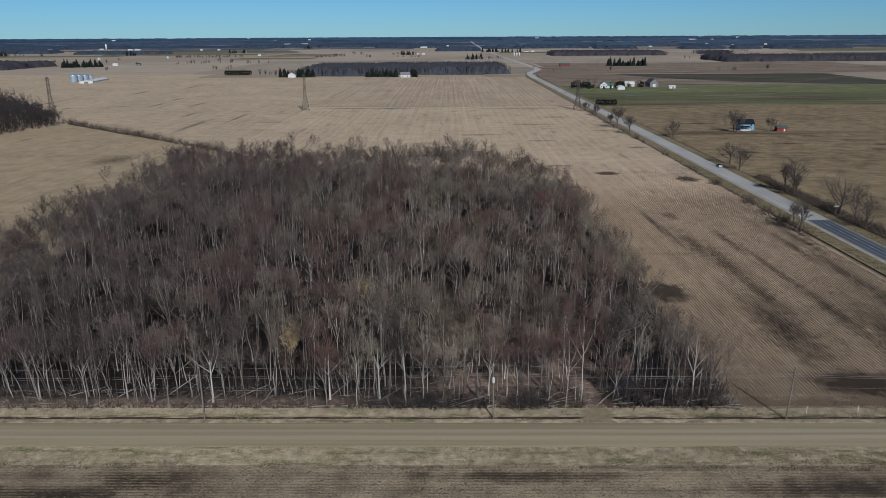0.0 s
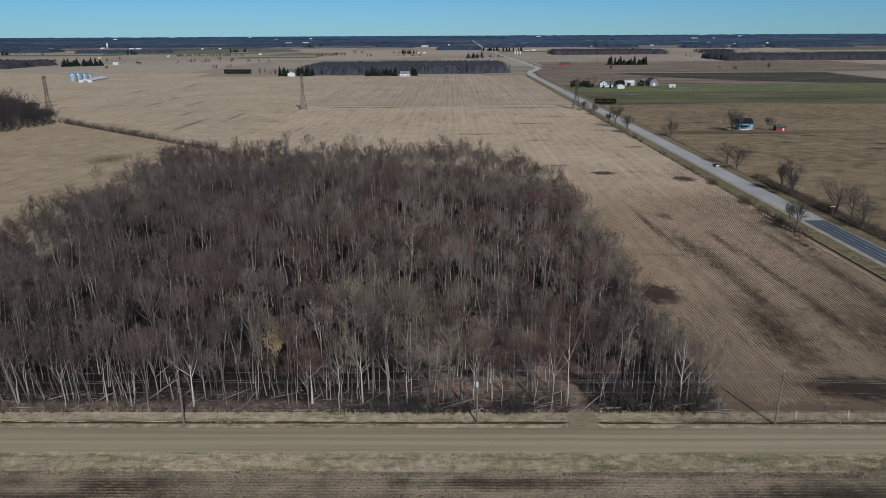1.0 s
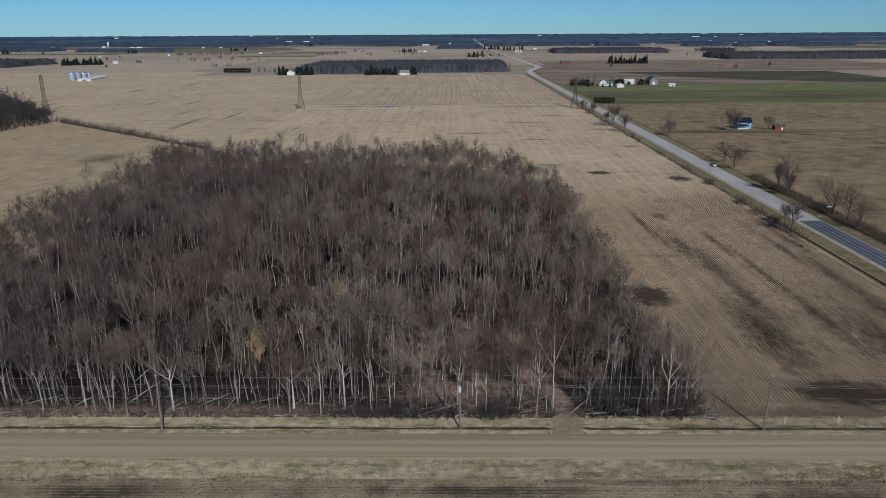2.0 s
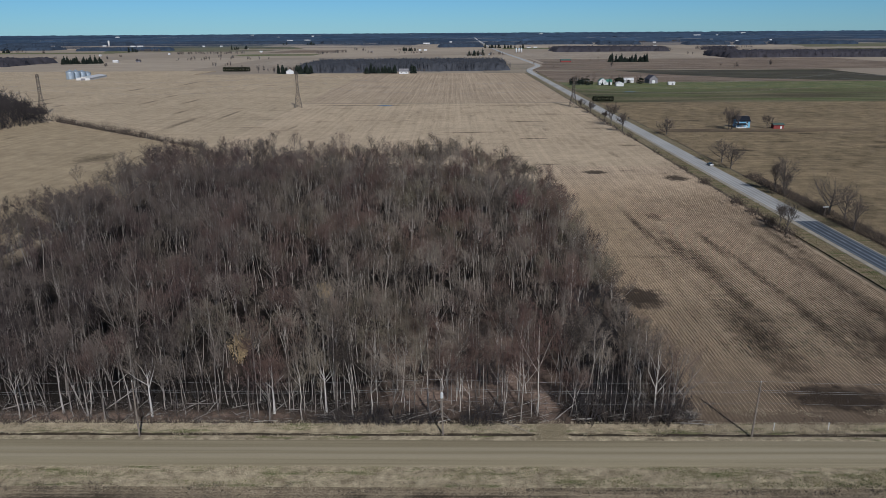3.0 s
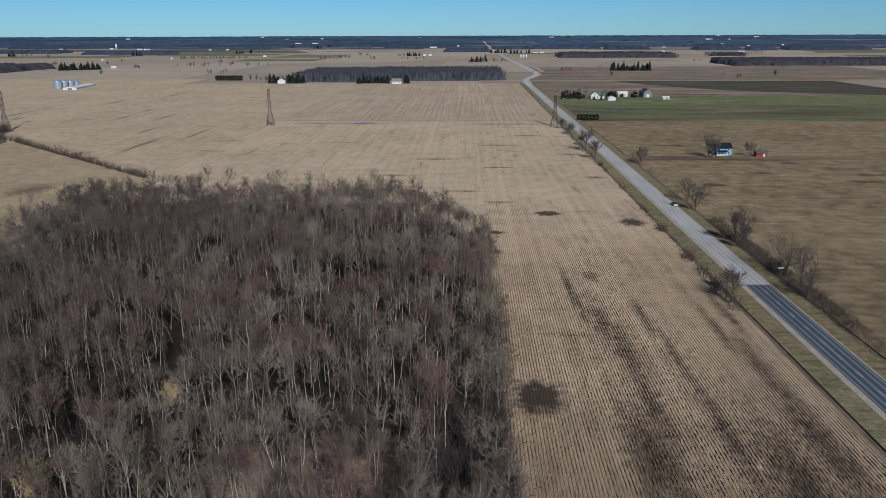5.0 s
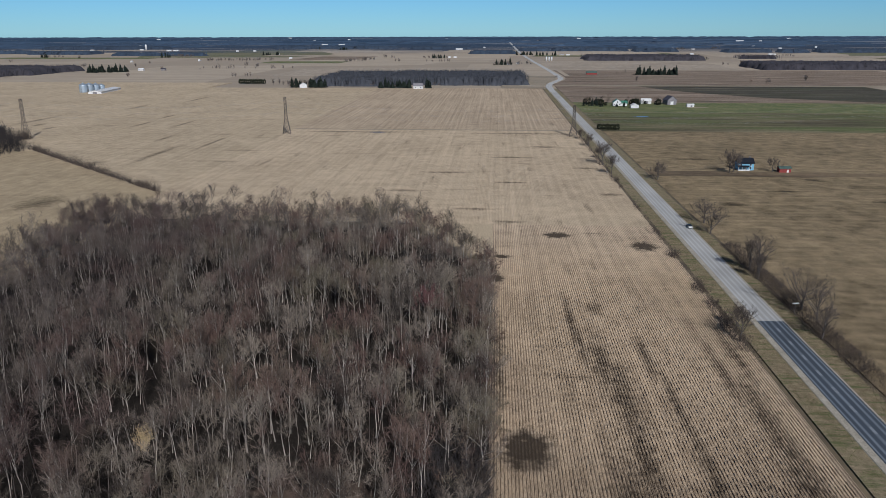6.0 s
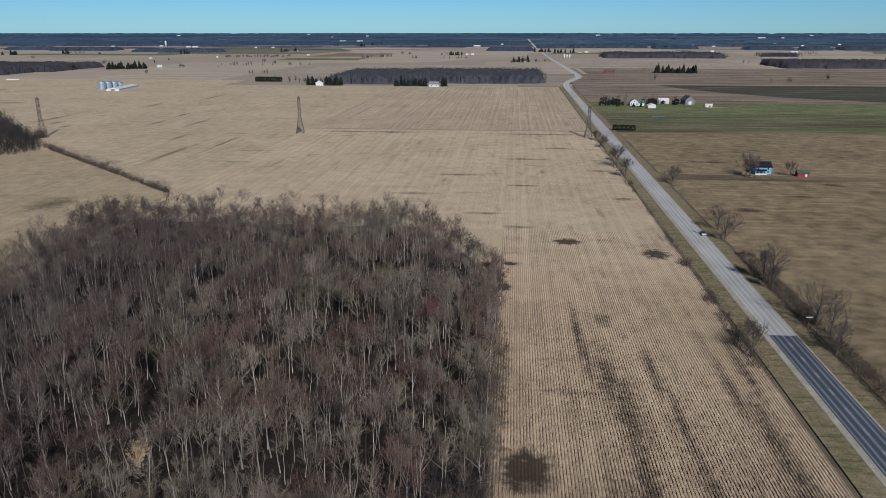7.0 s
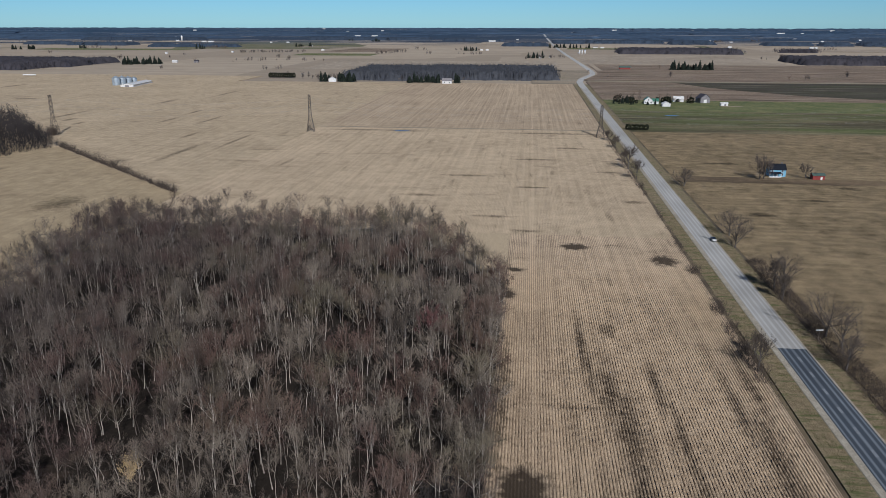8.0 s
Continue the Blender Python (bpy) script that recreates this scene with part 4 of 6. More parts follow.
def clearing(x, y):
    """The thin, trampled parts of the wood, by the access track."""
    return (x - 17) ** 2 / 120 + (y - 144) ** 2 / 380 < 0.12 + 1.1 * abs(noise.noise((x * 0.35, y * 0.35, 8))) or (abs(x + 34.6 - (142.5 - y) * 0.243) < 2.6 and 120 < y < 145) or (x + 20.5) ** 2 + (y - 171) ** 2 < 30 or (abs(x - 27 - (y - 120) * 0.03) < 2.2 and y < 160)


spots = scatter(16000, 3.55, -134, 50, 120.5, 364, 11, lambda x, y: in_wood(x, y) and not clearing(x, y) and noise.noise((x * 0.055, y * 0.055, 3.3)) > (-0.26 if y < 300 else -0.6))
g = np.random.default_rng(5)
near_spots = sorted((p for p in spots if p[1] < 175 and p[0] > -60), key=lambda p: p[1])[:290]
near_set = set(near_spots)
far_copies_w, far_copies_c = [], []
kind_meshes = [(triangles("trunk", *a[0], M_BARK), triangles("crown", *a[1], M_TWIG)) for a in KINDS]
for x, y in spots:
    k = int(g.integers(len(KINDS)))
    if x > 35 and y < 168 and noise.noise((x * 0.9, y * 0.9, 2)) > -0.05:  # the corner is thin of trees
        continue
    s, a = 0.74 + 0.4 * g.random(), g.random() * 6.28
    s *= 0.94 + 0.22 * noise.noise((x * 0.03, y * 0.03, 0))
    if x > 38:
        s *= 0.82
    if (x, y) in near_set:
        m = Matrix.Translation((x, y, 0)) @ Matrix.Rotation(a, 4, "Z") @ Matrix.Diagonal((s, s, s, 1))
        place_tree("tall slender leafless tree with grey bark in the woodlot", "trees of the woodlot", kind_meshes[k], m)
    else:
        far_copies_w.append((*KINDS[k][0], x, y, 0, s, a))
        far_copies_c.append((*KINDS[k][1], x, y, 0, s, a))
edge_rows = [(-134 + 6 * g.random(), y + 5 * g.random()) for y in range(122, 364, 8)] + [(-143, 250), (-131, 302), (-142, 281), (-147, 246), (-138, 262)] \
    + [(46 + 4 * g.random(), y + 3 * g.random()) for y in range(124, 300, 10)]
for x, y in edge_rows:
    k, s, a = int(g.integers(4)), 0.75 + 0.4 * g.random(), g.random() * 6.28
    far_copies_w.append((*EDGE[k][0], x, y, 0, s, a))
    far_copies_c.append((*EDGE[k][1], x, y, 0, s, a))
for x, y in [(x + 4 * g.random(), 358 + 7 * g.random()) for x in range(-132, 12, 5)] + [(43 - (y - 308) * 0.62 + 4 * g.random(), y) for y in range(308, 362, 5)]:
    k, s, a = (2, 4, 7, 10, 12, 15)[int(g.integers(6))], 0.72 + 0.3 * g.random(), g.random() * 6.28
    far_copies_w.append((*KINDS[k][0], x, y, 0, s, a))
    far_copies_c.append((*KINDS[k][1], x, y, 0, s, a))
woodland = thing("woodland", "dense leafless hardwood trees filling the woodlot", "trees", Matrix(), kind="stuff")
for name, c, mat in (("trunks", far_copies_w, M_BARK), ("crowns", far_copies_c, M_TWIG)):
    ob = new(name, triangles(name, *joined(c), mat))
    ob.parent = woodland
    tagged(ob, kind="stuff")

under = scatter(9000, 5.6, -134, 50, 120, 364, 21, in_wood)
g = np.random.default_rng(6)
rows = [(SAPLINGS[int(g.integers(4))], x, y, 0.75 + 0.5 * g.random(), g.random() * 6.28) for x, y in under]
saplings = thing("saplings", "thin leafless saplings under the tall trees", "saplings", Matrix(), kind="stuff")
for i, (name, mat) in enumerate((("stems", M_BARK), ("crowns", M_TWIG))):
    ob = new(name, triangles(name, *joined([(*a[i], x, y, 0, s, t) for a, x, y, s, t in rows]), mat))
    ob.parent = saplings
    tagged(ob, kind="stuff")

SHRUBS = [shrub(400 + k, (1.6, 2.3, 1.2, 2.8)[k]) for k in range(4)]


def brushwood(name, label, places, seed, lo=0.7, hi=1.3, material=None):
    g = np.random.default_rng(seed)
    rows = [(*SHRUBS[int(g.integers(4))], x, y, 0, lo + (hi - lo) * g.random(), g.random() * 6.28) for x, y in places]
    return tagged(new(name, triangles(name, *joined(rows), material or M_BRUSH)), label, "bushes", kind="stuff")


brushwood("undergrowth", "brown leafless brush along the edge of the wood", scatter(4000, 1.75, -134, 50, 119.0, 125, 31, lambda x, y: not clearing(x, y))
          + scatter(900, 1.2, 42, 56, 118.5, 140, 32, lambda x, y: x < 54 - (y - 118) * 0.1) + scatter(1500, 1.6, 44, 51.8, 130, 330, 33, lambda x, y: True), 41)
# dark twig colour paints in the shade of the gaps between trunks
brushwood("undergrowth", "low leafless brush on the woodland floor", scatter(2200, 7.5, -134, 46, 125, 362, 34, in_wood), 42, 0.6, 1.2, M_DARKWOOD)

brushwood("undergrowth", "thick brown brush at the front of the wood", scatter(900, 0.95, -15, 22.5, 118.9, 121.4, 37, lambda x, y: noise.noise((x * 0.16, 0, 6)) > -0.15), 44, 0.6, 1.3, M_DARKWOOD)
# real brush, its dark colour also standing in for the corner's shadow
brushwood("undergrowth", "dark tangled brush in the corner of the wood", scatter(3000, 1.5, 31, 52, 120.5, 180, 36, lambda x, y: 31 + (y - 120) * 0.15 < x < 51.5 - (y - 121) * 0.03), 43, 1.3, 2.7, M_DARKWOOD)

# golden-leaved young beech and a red budding maple in the wood
def leafy(arrays, seed, n, size, lo=0.15):
    """Small drooping leaves spread through a crown."""
    g = np.random.default_rng(seed)
    v = arrays[1][0]
    base = v[g.integers(0, len(v), n)] + g.normal(0, 0.25, (n, 3))
    t = Tris()
    way = g.normal(0, 1, (n, 3)) + (0, 0, -0.6)
    way /= np.linalg.norm(way, axis=1, keepdims=True)
    t.twigs(base, way, size * (0.6 + 0.8 * g.random(n)), size * 0.7, g)
    return t.arrays()


small = bare_tree(77, 7.0, 0.8, 0.6, 6, 4, 160, 0.09)
leaf_mesh = triangles("leaves", *leafy(small, 3, 1900, 0.27), M_GOLD)
small = tuple(triangles(a, *b, m) for a, b, m in (("trunk", small[0], M_BARK), ("crown", small[1], M_TWIG)))
for bx, by, k in ((-34.6, 142.5, 1.1), (-23.2, 175.8, 0.95)):
    beech = place_tree("young beech with withered golden leaves still on", "beeches", small, pose(bx, by, 0, 0, 0, bx) @ Matrix.Diagonal((k, k, k, 1)))
    leaves = new("leaves", leaf_mesh)
    leaves.parent = beech
maple = bare_tree(78, 18.5, 0.55, 0.55, 7, 6, 2200, 0.16, width=0.06)
place_tree("leafless maple with dark red budding crown", "", maple, pose(31.8, 240, 0), None, M_REDBUD)

# the open-grown trees at the wood's corner, and one stout dark trunk by the lane
for i, (x, y, h, w, tilt) in enumerate(((48.6, 122.2, 18.5, 0.62, 6), (46.0, 122.4, 18.0, 0.5, 1), (51.0, 123.6, 13.0, 0.6, 8), (29.2, 126.5, 22.0, 0.42, 0), (33.0, 131.0, 20.0, 0.45, 1))):
    a = bare_tree(900 + i, h, 0.66, w, 7, 8, 800, 0.0105 * h, 0.05, 0.036, 0.1 * h, 6, 0.7)
    place_tree("stout open-grown leafless tree at the edge of the wood", "edge trees", a, pose(x, y, 0, 0, tilt, 0) @ pose(0, 0, 0, 0, 0, 65 * i), M_BARK if i < 3 else M_BARK_DK)
# white trunks and fallen logs along the front of the wood
for i, (x, y, kx) in enumerate([(-50, 124, 1), (-62, 123, 2), (-70, 124, 0), (-79, 123, 2), (-34, 124.5, 1), (5, 124, 1), (-57, 122, 1), (43, 123, 2), (47, 122, 0), (49.5, 123, 2)]):
    place_tree("pale broken dead trunk at the edge of the wood", "dead trunks", SNAGS[kx], pose(x, y, 0, 0, 0, 70 * i) @ Matrix.Diagonal((1.15, 1.15, 1, 1)), M_PALE, M_PALE, "dead trunk")
for i, (x, y, h) in enumerate(((-13.6, 123.4, 15.0), (-23.1, 123.0, 14.5), (-45.2, 121.9, 15.5))):
    place_tree("pale-barked forked tree standing clear at the front of the wood", "front trees", bare_tree(940 + i, h, 0.52, 0.62, 5, 6, 700, 0.21, 0.02, 0.045, 1.8, 6), pose(x, y, 0, 0, 0, 95 * i), M_ASPEN, M_TWIG)
LEANERS = [tuple(triangles(n, *a, q) for n, a, q in zip(("trunk", "crown"), bare_tree(350 + k, (12, 9, 15, 7, 11, 13)[k], 0.4, 0.35, 3, 3, 90, 0.075, 0.06, 0.04, 1.5), (M_PALE if k % 2 else M_BARK, M_TWIG))) for k in range(6)]
g = np.random.default_rng(29)
for i in range(44):
    x = -96 + 80 * (i + g.random()) / 34 if i < 34 else -14 + 60 * g.random()
    place_tree("slender pale leaning trunk at the edge of the wood", "leaning trunks", LEANERS[i % 6], pose(x, 121 + 6 * g.random(), 0, g.normal(0, 3), -g.normal(7, 5) if i < 34 else g.normal(0, 4), 0) @ pose(0, 0, 0, 0, 0, 80 * i), category="leaning trunk")
STEMS = [tuple(triangles(n, *a, q) for n, a, q in zip(("trunk", "crown"), bare_tree(370 + k, (15, 12, 17, 13, 10)[k], 0.3, 0.16, 3, 3, 110, 0.066, 0.016, 0.03, 1.2), (M_PALE if k % 2 else M_BARK, M_TWIG))) for k in range(5)]
for i in range(90):
    x = -94 + 116 * g.random() if i < 45 else (29.5 + 20 * g.random() if i < 75 else 2 + 24 * g.random())
    y = 121 + 9 * g.random() if i < 45 else (121 + 14 * g.random() if i < 75 else 126 + 34 * g.random())
    k = 0.8 + 0.35 * g.random()
    place_tree("slim straight pale stem at the front of the wood", "slim stems", STEMS[i % 5], pose(x, y, 0, g.normal(0, 1.5), g.normal(0, 1.8), 70 * i) @ Matrix.Diagonal((k, k, k, 1)), category="young tree")
g = np.random.default_rng(9)
for i in range(72):
    x = -94 + 140 * g.random() if i < 58 else 43 + 12 * g.random()
    y, a, ln, r = 119.8 + 6.5 * g.random() ** 1.4, g.normal(0, 0.5) + (0 if g.random() < 0.7 else 1.3), 2 + 6 * g.random() ** 1.5, 0.04 + 0.06 * g.random()
    tilt = abs(g.normal(0, 0.18)) if i % 3 else 0.45
    d = Vector((math.cos(a) * math.cos(tilt), math.sin(a) * math.cos(tilt), math.sin(tilt)))
    s = Shape().tube([(0, 0, r), tuple(d * ln * 0.5 + Vector((0, 0.08, r + 0.05))), tuple(d * ln + Vector((0, 0, r)))], [r, r * 0.85, r * 0.4], 6)
    ob = new("log", s.mesh("log", M_PALE))
    ob.location = (x * S, y * S, 0)
    tagged(ob, "pale fallen log lying at the edge of the wood", "log", "fallen logs")

# broken branches strewn along the front of the wood, and a heap of pale brush at its corner
def strewn(name, label, places, seed, lo, hi, thick, material):
    g = np.random.default_rng(seed)
    t = Tris()
    for x, y, z in places:
        a, e, ln = g.random() * 6.28, abs(g.normal(0, 0.4)), lo + (hi - lo) * g.random() ** 2
        d = np.array((math.cos(a) * math.cos(e), math.sin(a) * math.cos(e) * 0.6, math.sin(e)))
        p = np.array((x, y, z + 0.05))
        t.stem([p, p + d * ln * 0.5 + g.normal(0, 0.06, 3), p + d * ln], [thick * (0.6 + 0.8 * g.random()), thick * 0.6], 3)
    return tagged(new(name, triangles(name, *t.arrays(), material)), label, "branches", kind="stuff")


g = np.random.default_rng(91)
strewn("slash", "grey broken branches strewn at the front of the wood", [(-97 + 145 * g.random(), 119.9 + 9 * g.random() ** 1.5, 0.5 * g.random()) for _ in range(520)], 92, 1.0, 4.5, 0.045, M_PALE)
strewn("slash", "dark broken branches strewn at the front of the wood", [(-97 + 145 * g.random(), 119.7 + 8 * g.random(), 0.4 * g.random()) for _ in range(700)], 93, 1.0, 4.0, 0.045, M_BARK_DK)
strewn("brush_heap", "heap of pale cut branches at the corner of the wood", [(50.5 + g.normal(0, 1.3), 121.5 + g.normal(0, 0.8), 0.2 + 0.9 * g.random()) for _ in range(150)], 94, 0.8, 2.6, 0.05, M_PALE)

# ---- utility line by the gravel road ----
POLES = [(-97.2, 114.9, 0.6, 0), (-44.7, 115.2, 0.0, 0.6), (7.8, 116.0, -0.8, 1), (60.6, 115.4, 2.2, 0), (113.5, 115.2, 0, 0)]


def pole_top(x, y, lean, h):
    return (x + math.sin(radians(lean)) * h, y, math.cos(radians(lean)) * h)


for x, y, lean, box in POLES:
    p = thing("utility_pole", "weathered wooden utility pole beside the ditch" + (" with a grey transformer" if box == 1 else ""), "utility pole", pose(x, y, 0, 0, lean, 0), "roadside poles")
    part("pole", Shape().tube([(0, 0, -0.8), (0, 0, 5), (0, 0, 10.4)], [0.17, 0.15, 0.11], 10), M_POLE, p)
    part("insulator", Shape().lathe([(0.03, 10.4), (0.08, 10.45), (0.06, 10.55), (0.08, 10.62), (0.02, 10.72)], 8), M_CERAMIC, p)
    part("bracket", Shape().box(-0.06, -0.4, 8.95, 0.06, 0.4, 9.07).box(-0.05, 0.25, 9.07, 0.05, 0.35, 9.25), M_STEEL, p)
    if box == 1:
        part("transformer", Shape().lathe([(0.20, 7.3), (0.26, 7.36), (0.26, 8.2), (0.18, 8.3), (0.05, 8.42)], 14, (0.0, -0.42)), M_CERAMIC, p, "pale grey transformer can")
        part("lamp_arm", Shape().tube([(0, -0.1, 8.0), (0.5, -0.6, 8.3), (0.9, -1.0, 8.35)], [0.03, 0.03, 0.03], 6), M_STEEL, p)
for h, dy, r in ((10.6, 0.0, 0.013), (9.15, -0.3, 0.013), (8.6, 0.1, 0.014), (6.6, 0.1, 0.010)):
    s = Shape()
    for (xa, ya, la, _), (xb, yb, lb, _) in zip(POLES[:-1], POLES[1:]):
        a, b = Vector(pole_top(xa, ya + dy, la, h)), Vector(pole_top(xb, yb + dy, lb, h))
        pts = [tuple(a.lerp(b, t / 10) - Vector((0, 0, 0.55 * 4 * t / 10 * (1 - t / 10)))) for t in range(11)]
        s.tube(pts, [r] * 11, 4)
    tagged(new("overhead_wire", s.mesh("overhead_wire", M_WIRE)), "thin grey overhead wire between wooden poles", "wire", "overhead wires")

# ---- transmission line ----
def pylon(x, y, h, turn=0.0):
    p = thing("transmission_tower", "tall brown steel lattice transmission tower standing in a field", "transmission tower", pose(x, y, 0, 0, 0, turn), "transmission towers")
    def half(z):
        return 3.4 + (1.1 - 3.4) * min(z / (0.45 * h), 1) - 0.35 * max(z / h - 0.45, 0)
    zs = [0, 0.12 * h, 0.23 * h, 0.33 * h, 0.42 * h] + [0.42 * h + (h * 0.56) * i / 6 for i in range(1, 7)]
    for sx in (-1, 1):
        for sy in (-1, 1):
            part("leg", Shape().tube([(sx * half(z), sy * half(z), z - (0.3 if z == 0 else 0)) for z in zs], [0.16] * len(zs), 4), M_STEEL, p)
    for i, (za, zb) in enumerate(zip(zs[:-1], zs[1:])):
        s = Shape()
        a, b = half(za), half(zb)
        for u, v in (((-1, -1), (1, -1)), ((1, -1), (1, 1)), ((1, 1), (-1, 1)), ((-1, 1), (-1, -1))):
            s.tube([(u[0] * a, u[1] * a, za), (v[0] * b, v[1] * b, zb)], [0.09, 0.09], 4)
            s.tube([(v[0] * a, v[1] * a, za), (u[0] * b, u[1] * b, zb)], [0.09, 0.09], 4)
            s.tube([(u[0] * b, u[1] * b, zb), (v[0] * b, v[1] * b, zb)], [0.08, 0.08], 4)
        part("bracing", s, M_STEEL, p)
    for z, w in ((0.64 * h, 3.0), (0.79 * h, 3.6), (0.94 * h, 2.8)):
        s = Shape()
        for k in (-1, 1):
            for q in (-0.6, 0.6):
                s.tube([(q, 0, z), (q * 0.2, k * w, z + 0.15)], [0.1, 0.07], 4)
                s.tube([(q, 0, z + 1.2), (q * 0.2, k * w, z + 0.2)], [0.08, 0.06], 4)
            s.tube([(0, k * w, z + 0.1), (0, k * w, z - 1.3)], [0.07, 0.07], 5)
        part("cross_arm", s, M_STEEL, p)
    part("peak", Shape().tube([(0, 0, h * 0.97), (0, 0, h)], [0.5, 0.1], 4), M_STEEL, p)
    return h


TOWERS = [(-560, 585, 34), (-346, 629, 34), (-133.5, 673, 32.5), (117.5, 670, 27), (355, 668, 32), (600, 668, 32)]
for x, y, h in TOWERS[1:4]:
    pylon(x, y, h, 10 if x < 0 else 0)
for f, w in ((0.64, 3.0), (0.79, 3.6), (0.94, 2.8)):
    for k in (-1, 1):
        s = Shape()
        for (xa, ya, ha), (xb, yb, hb) in zip(TOWERS[:-1], TOWERS[1:]):
            a, b = Vector((xa, ya + k * w, ha * f - 1.3)), Vector((xb, yb + k * w, hb * f - 1.3))
            s.tube([tuple(a.lerp(b, t / 12) - Vector((0, 0, 5.5 * 4 * t / 12 * (1 - t / 12)))) for t in range(13)], [0.022] * 13, 4)
        tagged(new("conductor", s.mesh("conductor", M_WIRE)), "thin high-voltage conductor between lattice towers", "wire", "conductors")

# ---- trees by the paved road ----
ROADSIDE = [(122.8, 243.7, 12.5, 0.5), (124.3, 252.5, 9.5, 0.4), (150.4, 270.4, 17.5, 0.75), (147.5, 247.5, 13.5, 0.7), (152, 262, 14, 0.6), (148.8, 305.6, 18, 0.5), (147.5, 311, 13, 0.4), (146.8, 300, 11, 0.35),
            (147.2, 362.2, 15, 0.7), (149.4, 380.6, 15.5, 0.8), (149.6, 483.8, 14, 0.75), (124.5, 500.3, 14.5, 0.55), (123.5, 533, 19, 0.55), (124.3, 560, 9, 0.5), (124.1, 617.7, 11, 0.6), (122.5, 655, 10, 0.6), (203.0, 512, 18.5, 0.8), (199.5, 509, 15, 0.7), (228.5, 515, 11.5, 0.8)]
for i, (x, y, h, w) in enumerate(ROADSIDE):
    a = bare_tree(500 + i, h, 0.84 if w > 0.55 else 0.72, w * 1.1, 9, 8, 2200, 0.022 * h, 0.05, 0.004 + 0.00014 * y, 0.11 * h, 5, 0.6)
    place_tree("leafless roadside tree with a wide open crown" if w > 0.55 else "slim leafless roadside tree", "roadside trees", a, pose(x, y, 0, 0, 0, 40 * i), M_BARK_DK, M_ROADTWIG, "roadside tree")
brushwood("brushwood", "leafless brush along the ditch of the paved road", scatter(2500, 1.25, 146.8, 153, 225, 345, 51, lambda x, y: noise.noise((x * 0.1, y * 0.07, 5)) > -0.25) + scatter(500, 1.2, 120.5, 125, 236, 330, 52, lambda x, y: y < 275 or noise.noise((0, y * 0.05, 3)) > 0.1)
          + scatter(600, 1.4, 122.4, 124.8, 236, 480, 57, lambda x, y: noise.noise((0, y * 0.06, 0)) > 0.05) + scatter(160, 2.0, 121.5, 125, 470, 680, 53, lambda x, y: True), 55, 0.6, 1.2)

# ---- grass, clods and stubble ----
def blades(name, label, category, x0, x1, y0, y1, n, length, width, z, material, seed, upright=1.0, drift=0.0):
    """Countless small blades over a strip of ground."""
    g = np.random.default_rng(seed)
    t = Tris()
    base = np.stack([x0 + (x1 - x0) * g.random(n), y0 + (y1 - y0) * g.random(n), np.full(n, z)], 1)
    if drift:  # in patches that run along the road
        base = np.array([p for p in base if noise.noise((p[0] * drift, p[1] * drift * 3, seed)) > 0.12])
        n = len(base)
    way = np.stack([g.normal(0, 0.5, n), g.normal(0, 0.5, n), np.full(n, upright)], 1)
    t.twigs(base, way / np.linalg.norm(way, axis=1, keepdims=True), length * (0.5 + g.random(n)), width, g)
    return tagged(new(name, triangles(name, *t.arrays(), material)), label, category, kind="stuff")


blades("reeds", "withered reeds and brush growing in the ditch", "weeds", 44, 96, 115.3, 117.2, 2600, 0.9, 0.09, -0.45, M_BRUSH, 8)
blades("reeds", "withered reeds and brush growing in the ditch", "weeds", -92, 24, 115.2, 117.0, 500, 0.75, 0.09, -0.45, M_BRUSH, 9)
M_TUFT = plain("dry_grass_blades", (0.52, 0.435, 0.30), (0.29, 0.24, 0.16), 0.35, 0.9)
M_FRESH = plain("fresh_grass_blades", (0.10, 0.12, 0.038), (0.20, 0.18, 0.08), 0.3, 0.9)
blades("grass", "dry tufted grass on the verge of the gravel road", "grass", -92, 96, 100.8, 106.6, 24000, 0.22, 0.12, 0.0, M_TUFT, 1)
blades("grass", "dry grass hanging over the ditch", "grass", -92, 96, 116.1, 117.0, 8000, 0.4, 0.10, -0.2, M_TUFT, 15, drift=0.1)
blades("grass", "dry grass along the lip of the gravel road", "grass", -92, 96, 114.3, 115.6, 6000, 0.22, 0.11, 0.02, M_TUFT, 16, drift=0.16)
blades("weeds", "withered weeds on the trodden headland of the field", "weeds", 52, 122, 119.8, 125, 4500, 0.26, 0.12, 0.0, M_TUFT, 19, drift=0.09)
blades("weeds", "dark withered weeds on the trodden headland of the field", "weeds", 52, 122, 119.8, 136, 6000, 0.3, 0.12, 0.0, M_BRUSH, 20, drift=0.07)
blades("grass", "thin green grass in the verge of the paved road", "grass", 126, 131, 150, 300, 7000, 0.3, 0.11, 0.0, M_FRESH, 18, drift=0.1)
blades("grass", "patches of fresh green grass along the gravel road", "grass", -92, 96, 101.4, 106.3, 16000, 0.24, 0.12, 0.0, M_FRESH, 12, drift=0.12)
blades("grass", "dry tufted grass between ditch and wood", "grass", -92, 23.0, 117.0, 120.6, 11000, 0.26, 0.11, 0.0, M_TUFT, 2)
blades("grass", "dry tufted grass between ditch and wood", "grass", 30.5, 96, 117.0, 120.2, 7000, 0.26, 0.11, 0.0, M_TUFT, 3)
blades("grass", "dry tufted grass at the foot of the roadside trees", "grass", 126, 130.8, 190, 420, 9000, 0.4, 0.11, 0.0, M_VERGE_GR, 4)
blades("grass", "dry tufted grass at the foot of the roadside trees", "grass", 141.8, 146, 190, 420, 9000, 0.4, 0.11, 0.0, M_VERGE_GR, 5)
